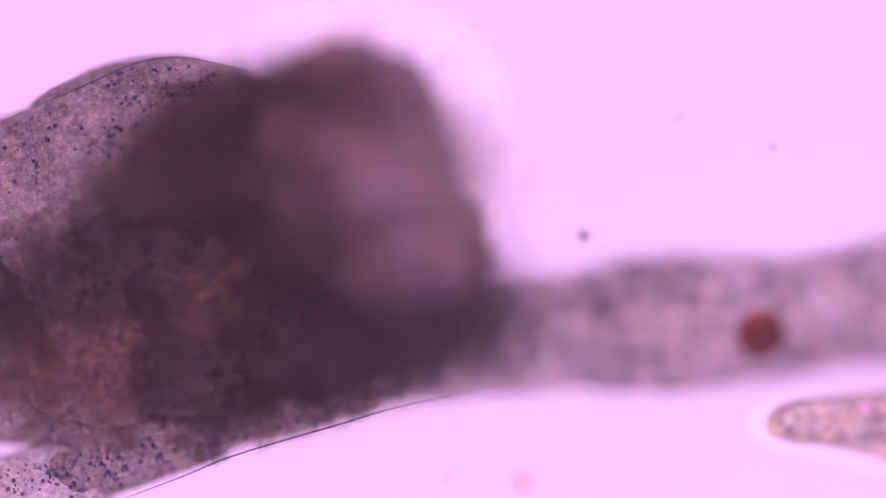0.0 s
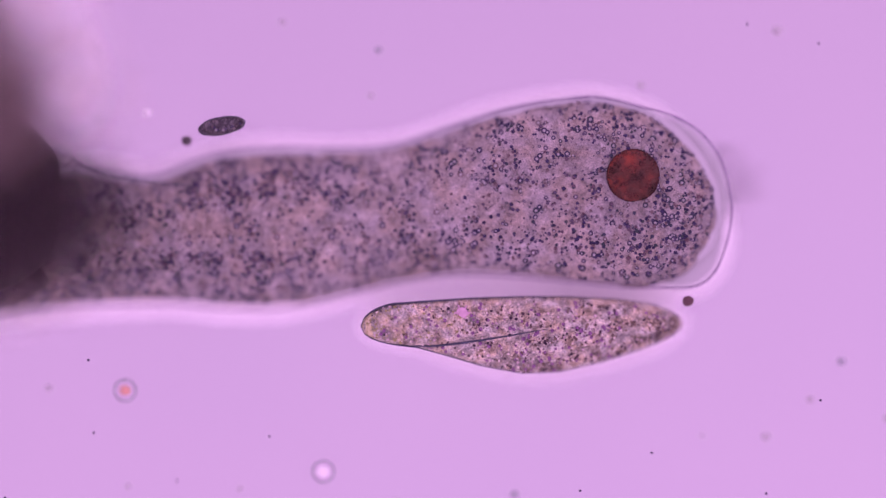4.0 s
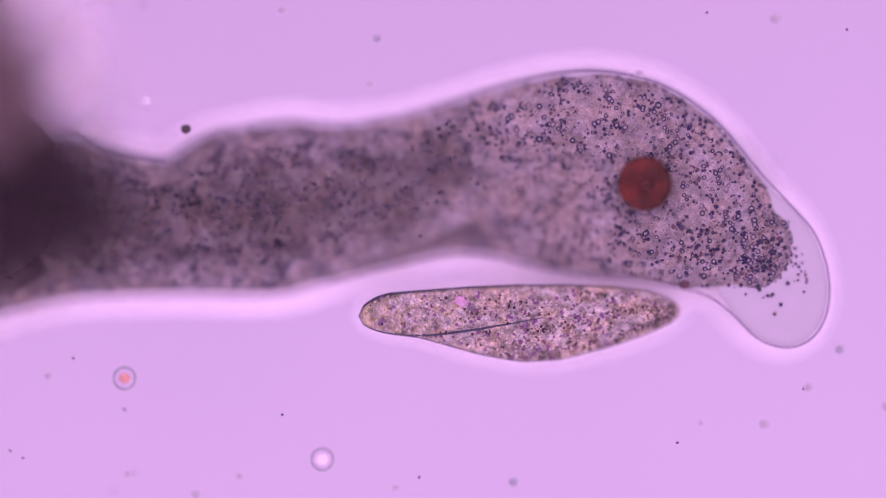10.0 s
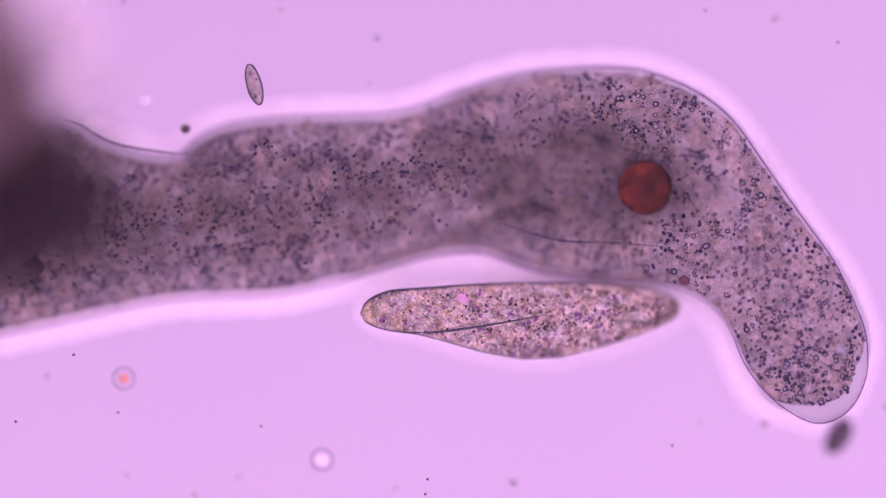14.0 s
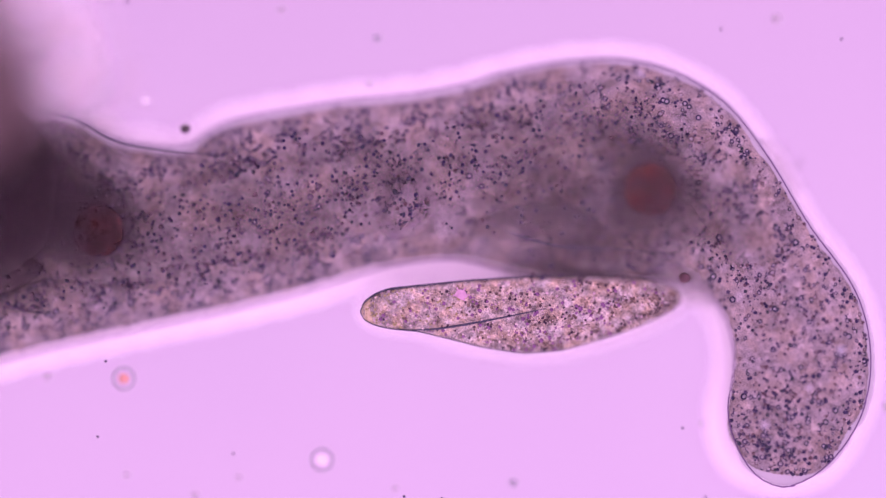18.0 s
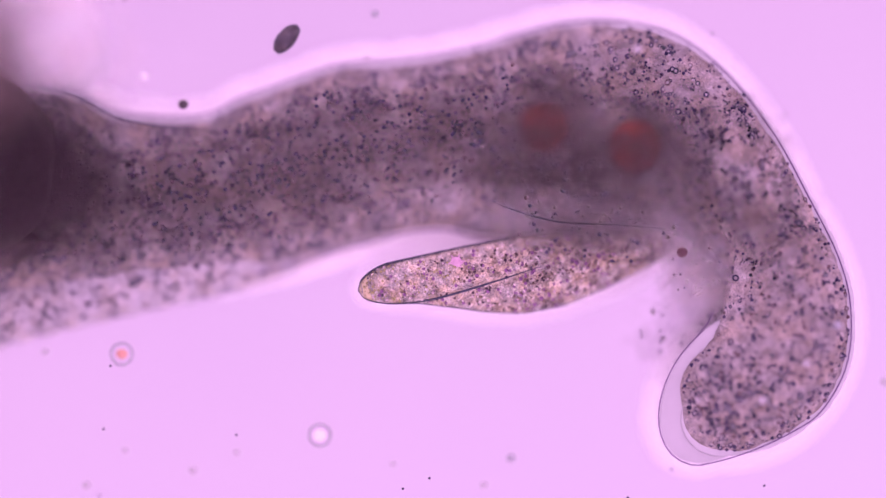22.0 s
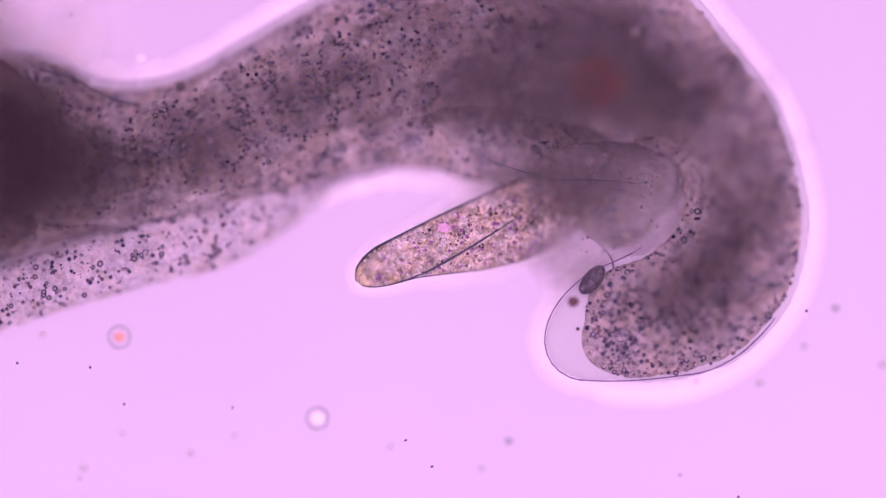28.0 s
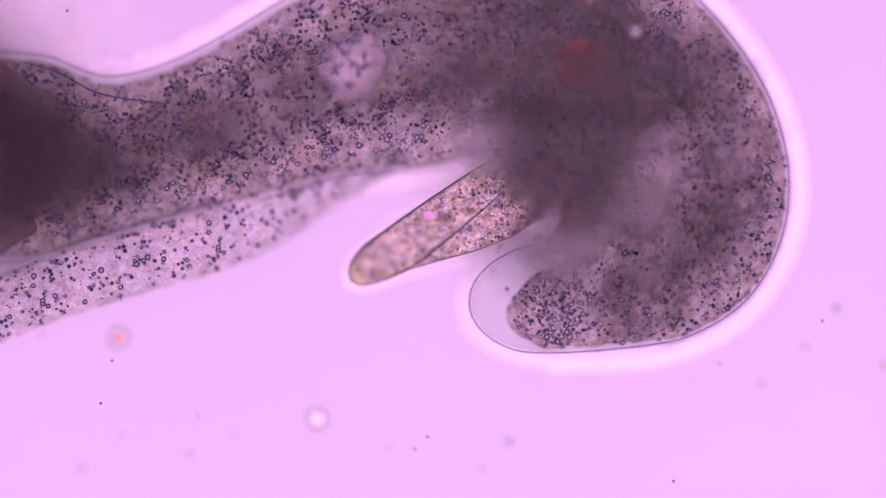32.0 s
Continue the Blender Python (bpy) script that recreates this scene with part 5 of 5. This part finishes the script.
    for i, (ob, x, y) in enumerate(zip(DEEP[5:12] + DEEP[13:], (905, 1150, 1310, 1345, 1335, 1290, 1205, 970, 1100, 1010, 1200, 850), (190, 160, 255, 350, 460, 555, 605, 150, 130, 270, 240, 260))):
        z = (68, 72, 74, 74, 74, 70, 66, 70, 72, 66, 68, 64)[i]
        glide(ob, RISE, [(0, 700, 358, -12), (18, x - 100, 340, 10), (23, x + 20, y + 65, 24), (25, x + 8, y + 20, z), (26, x, y, z), (30.2, x - 30, y - 14, z), (32, x - 38, y - 30, z - 38)])
    for ob, x, y, z in REAR:
        back, rise = (60, 50) if z > 150 and y < 300 else (0, 0)
        up = 60 if back and y > 150 else 0
        glide(ob, RISE, [(0, x, y, z), (0.6, x, y, z), (2, x - back, y - up, z + rise), (13, x - back - 6, y - up, z + rise), (20, x - 1.3 * back - 8, y - up, z + rise), (24, x - 1.8 * back - 8, y - up, z + rise), (30.2, x - 2.2 * back - 10, y - up, z + rise), (32, x - 2.3 * back - 10, y - up, z + rise)])
    for ob, x, y, z in GLOWS:
        glide(ob, RISE, [(0, x, y, z), (0.6, x, y, z), (2, x - 15, y, z), (20, x - 22, y, z), (24, x - 42, y - 76, z), (28.5, x - 55, y - 105, z), (32, x - 62, y - 120, z)])
    for ob, rows in ROWS.items():
        walk(ob, rows)
    # the prey turns about its blunt end
    walk(PARAMECIUM, [(t, pose(gx(x), gy(y), SLIDE + h * STEP, 0, tilt(t), a)) for t, x, y, a, h in [
        (0, 650, 568, 2.6, 56), (0.6, 640, 560, 2.6, 56), (1.2, 627, 555, 2.6, 56), (2, 632, 556, 1.3, 42), (3.2, 634, 556, 0.8, 36), (4, 635, 557, 0.5, 32), (4.5, 635, 557, 0.4, 36), (6.5, 634, 562, 0, 36), (8, 634, 562, 0, 36), (10, 634, 560, 1, 36), (13, 634, 559, 1, 31), (14.5, 637, 553, 0.8, 28),
        (17, 636, 552, 1.4, 28), (18.5, 636, 553, 3, 28), (20.5, 636, 549, 5, 30), (22, 636, 558, 9, 32), (23, 637, 560, 11.5, 30), (24.5, 637, 567, 15.5, 31), (26, 636, 573, 20, 34), (28.5, 634, 570, 24, 38),
        (30.2, 633, 573, 27.5, 46), (31, 630, 574, 29, 52), (32, 624, 572, 32, 42)]])
    walk(CLOT, [(t, pose(gx(x), gy(y), h, 0, 0, 0)) for t, x, y, h in [(0, 1215, 516, 0.019), (4, 1215, 512, 0.017), (8, 1215, 506, 0.0125), (12, 1211, 500, 0.0125), (18, 1212, 492, 0.0120), (22, 1212, 490, 0.0125), (23, 1212, 487, 0.014),
                                                                           (24.5, 1175, 508, 0.0195), (26, 1154, 493, 0.023), (28.5, 1000, 620, 0.019), (30.2, 985, 560, 0.0), (32, 985, 560, 0.0)]])
    lo, hi = 0.0145, 0.032
    swim(SWIMMERS[0], [(0, 3400, -700, 0.006, 200), (2.6, 1700, -250, 0.006, 210), (3, 1201, -104, 0.006, 215), (3.2, 1009, -39, 0.006, 225), (3.3, 908, 1, 0.006, 190), (3.6, 688, 68, 0.008, 172), (3.9, 393, 192, 0.012, 200),
                       (4, 390, 202, 0.0125, 190), (4.2, 211, 110, lo, 165), (4.6, -300, -100, lo, 150), (6, -1500, -700, lo, 150), (32, -1500, -700, lo, 150)])
    swim(SWIMMERS[1], [(0, -900, 500, lo, -20), (7.2, -700, 560, lo, -20), (7.7, 248, 732, lo, -30), (8, 660, 783, lo, 14), (8.2, 924, 800, lo, 30), (8.5, 1060, 748, lo, 60), (8.7, 1070, 712, lo, 5), (9, 1222, 708, lo, 14),
                       (9.2, 1208, 770, 0.02, -40), (9.4, 1372, 770, 0.036, -20), (9.9, 1900, 850, 0.038, -10), (12, 2600, 900, hi, -10), (32, 2600, 900, hi, -10)])
    swim(SWIMMERS[2], [(0, 1200, 1900, lo, 70), (6.6, 1250, 1250, lo, 70), (7, 1340, 672, 0.012, 55), (7.2, 1392, 545, 0.015, 40), (7.5, 1400, 528, lo, 40), (7.7, 1424, 765, lo, 70), (8, 1460, 1050, lo, 80), (9, 1500, 1800, lo, 80), (32, 1500, 1900, lo, 80)])
    swim(SWIMMERS[3], [(0, -1200, 500, hi, 0), (7.5, -700, 540, hi, 0), (8, 215, 580, 0.036, -45), (8.2, 264, 600, 0.037, -70), (8.5, 212, 580, 0.038, -60), (8.7, 220, 632, 0.038, -40), (9, -350, 760, 0.038, 0), (12, -1200, 800, hi, 0), (32, -1200, 800, hi, 0)])
    swim(SWIMMERS[4], [(0, 250, -1500, lo, -90), (11, 270, -500, lo, -90), (11.4, 292, 28, lo, -80), (11.5, 289, 42, lo, -100), (11.7, 436, 160, lo, -60), (11.9, 576, 68, 0.034, 5), (12, 704, 116, 0.036, -10), (12.2, 952, 84, 0.036, 5),
                       (12.4, 1188, 64, hi, 10), (12.8, 1500, -350, hi, 40), (15, 2200, -900, hi, 40), (32, 2200, -900, hi, 40)])
    swim(SWIMMERS[5], [(0, 300, -1600, lo, -60), (13.4, 330, -600, lo, -60), (13.9, 408, 20, lo, -60), (14, 450, 150, lo, -75), (14.1, 464, 180, lo, -75), (14.3, 464, 190, lo, 30), (14.4, 452, 190, lo, 70), (14.5, 455, 170, lo, -25 + 90), (15.4, 300, -500, lo, 120), (17, 200, -1500, lo, 110), (32, 200, -1500, lo, 110)])
    swim(SWIMMERS[6], [(0, 3200, 1500, 0.022, 170), (13.5, 2600, 720, 0.034, 170), (14, 1475, 768, 0.034, 60), (14.2, 1040, 800, 0.018, 130), (14.4, 572, 850, lo, 145), (14.5, 480, 820, lo, 150), (15.2, -400, 900, lo, 190), (17, -1500, 1200, lo, 190), (32, -1500, 1200, lo, 190)])
    swim(SWIMMERS[7], [(0, 560, -1800, 0.012, -100), (21.5, 520, -400, 0.012, -110), (21.9, 503, 70, 0.012, -105), (22, 512, 113, 0.019, -130), (22.1, 372, 135, 0.02, -170), (22.5, -500, 100, hi, -180), (24, -1500, 0, hi, -180), (32, -1500, 0, hi, -180)])
    swim(SWIMMERS[8], [(0, 100, -1800, 0.014, -60), (25.1, 120, -500, 0.014, -70), (25.6, 164, 177, 0.014, -50), (25.7, 200, 183, 0.014, -10), (25.8, 304, 197, 0.014, -5), (26, 408, 188, 0.014, 45), (26.1, 496, 97, 0.014, 45), (26.5, 800, -300, 0.014, 50), (28, 1200, -1500, lo, 50), (32, 1200, -1500, lo, 50)])
    swim(SWIMMERS[9], [(0, 200, 2200, lo, 30), (25.6, 350, 1300, lo, 30), (26, 718, 948, lo, 25), (26.1, 832, 877, lo, 10), (26.2, 984, 857, lo, 80), (26.4, 956, 693, lo, 130), (26.5, 876, 589, lo, 110), (27.2, 900, 640, lo, 60), (28.1, 1060, 560, 0.016, 50), (28.5, 985, 548, 0.017, 50),
                       (28.7, 876, 655, 0.016, 30), (28.9, 616, 705, 0.034, 10), (29, 500, 713, 0.044, 5), (29.1, 392, 713, 0.036, 0), (29.5, -300, 640, 0.04, 0), (31, -1500, 700, hi, 0), (32, -1600, 700, hi, 0)])
    swim(SWIMMERS[10], [(0, 300, 2300, 0.02, 20), (25.7, 500, 1300, 0.02, 20), (26.2, 976, 909, 0.02, 10), (26.4, 1236, 841, 0.02, 5), (26.5, 1372, 881, 0.024, -5), (27, 2000, 1000, hi, -10), (29, 2900, 1400, hi, -10), (32, 3000, 1400, hi, -10)])
    swim(SWIMMERS[11], [(0, -900, 700, 0.054, 20), (0.6, 0, 420, 0.054, 20), (1, 490, 98, 0.054, 30), (1.4, 1300, -500, 0.054, 40), (3, 2600, -900, 0.054, 40), (9, 2600, 900, 0.054, 200), (11.4, 1900, 840, 0.054, 190), (12, 1350, 765, 0.054, 180), (12.6, 700, 1150, 0.054, 200),
                        (15, -300, 1700, 0.054, 200), (23.5, -500, 1200, 0.054, 30), (24.6, 230, 940, 0.054, 30), (25, 440, 873, 0.054, 20), (25.4, 760, 1080, 0.054, -40), (27, 1400, 1900, 0.054, -40), (32, 1500, 2200, 0.054, -40)])
    for i, (ob, x, y, u, v, z) in enumerate(FLECKS):
        walk(ob, [(t, pose(gx(x + u * t + 30 * math.sin(t * 0.4 + i)), gy(y + v * t + 25 * math.sin(t * 0.33 + 2 * i)), z, 0, 0, (t * 12 + i * 40) % 20)) for t in (0, 4, 8, 12, 16, 20, 24, 28, 32)])


motions()
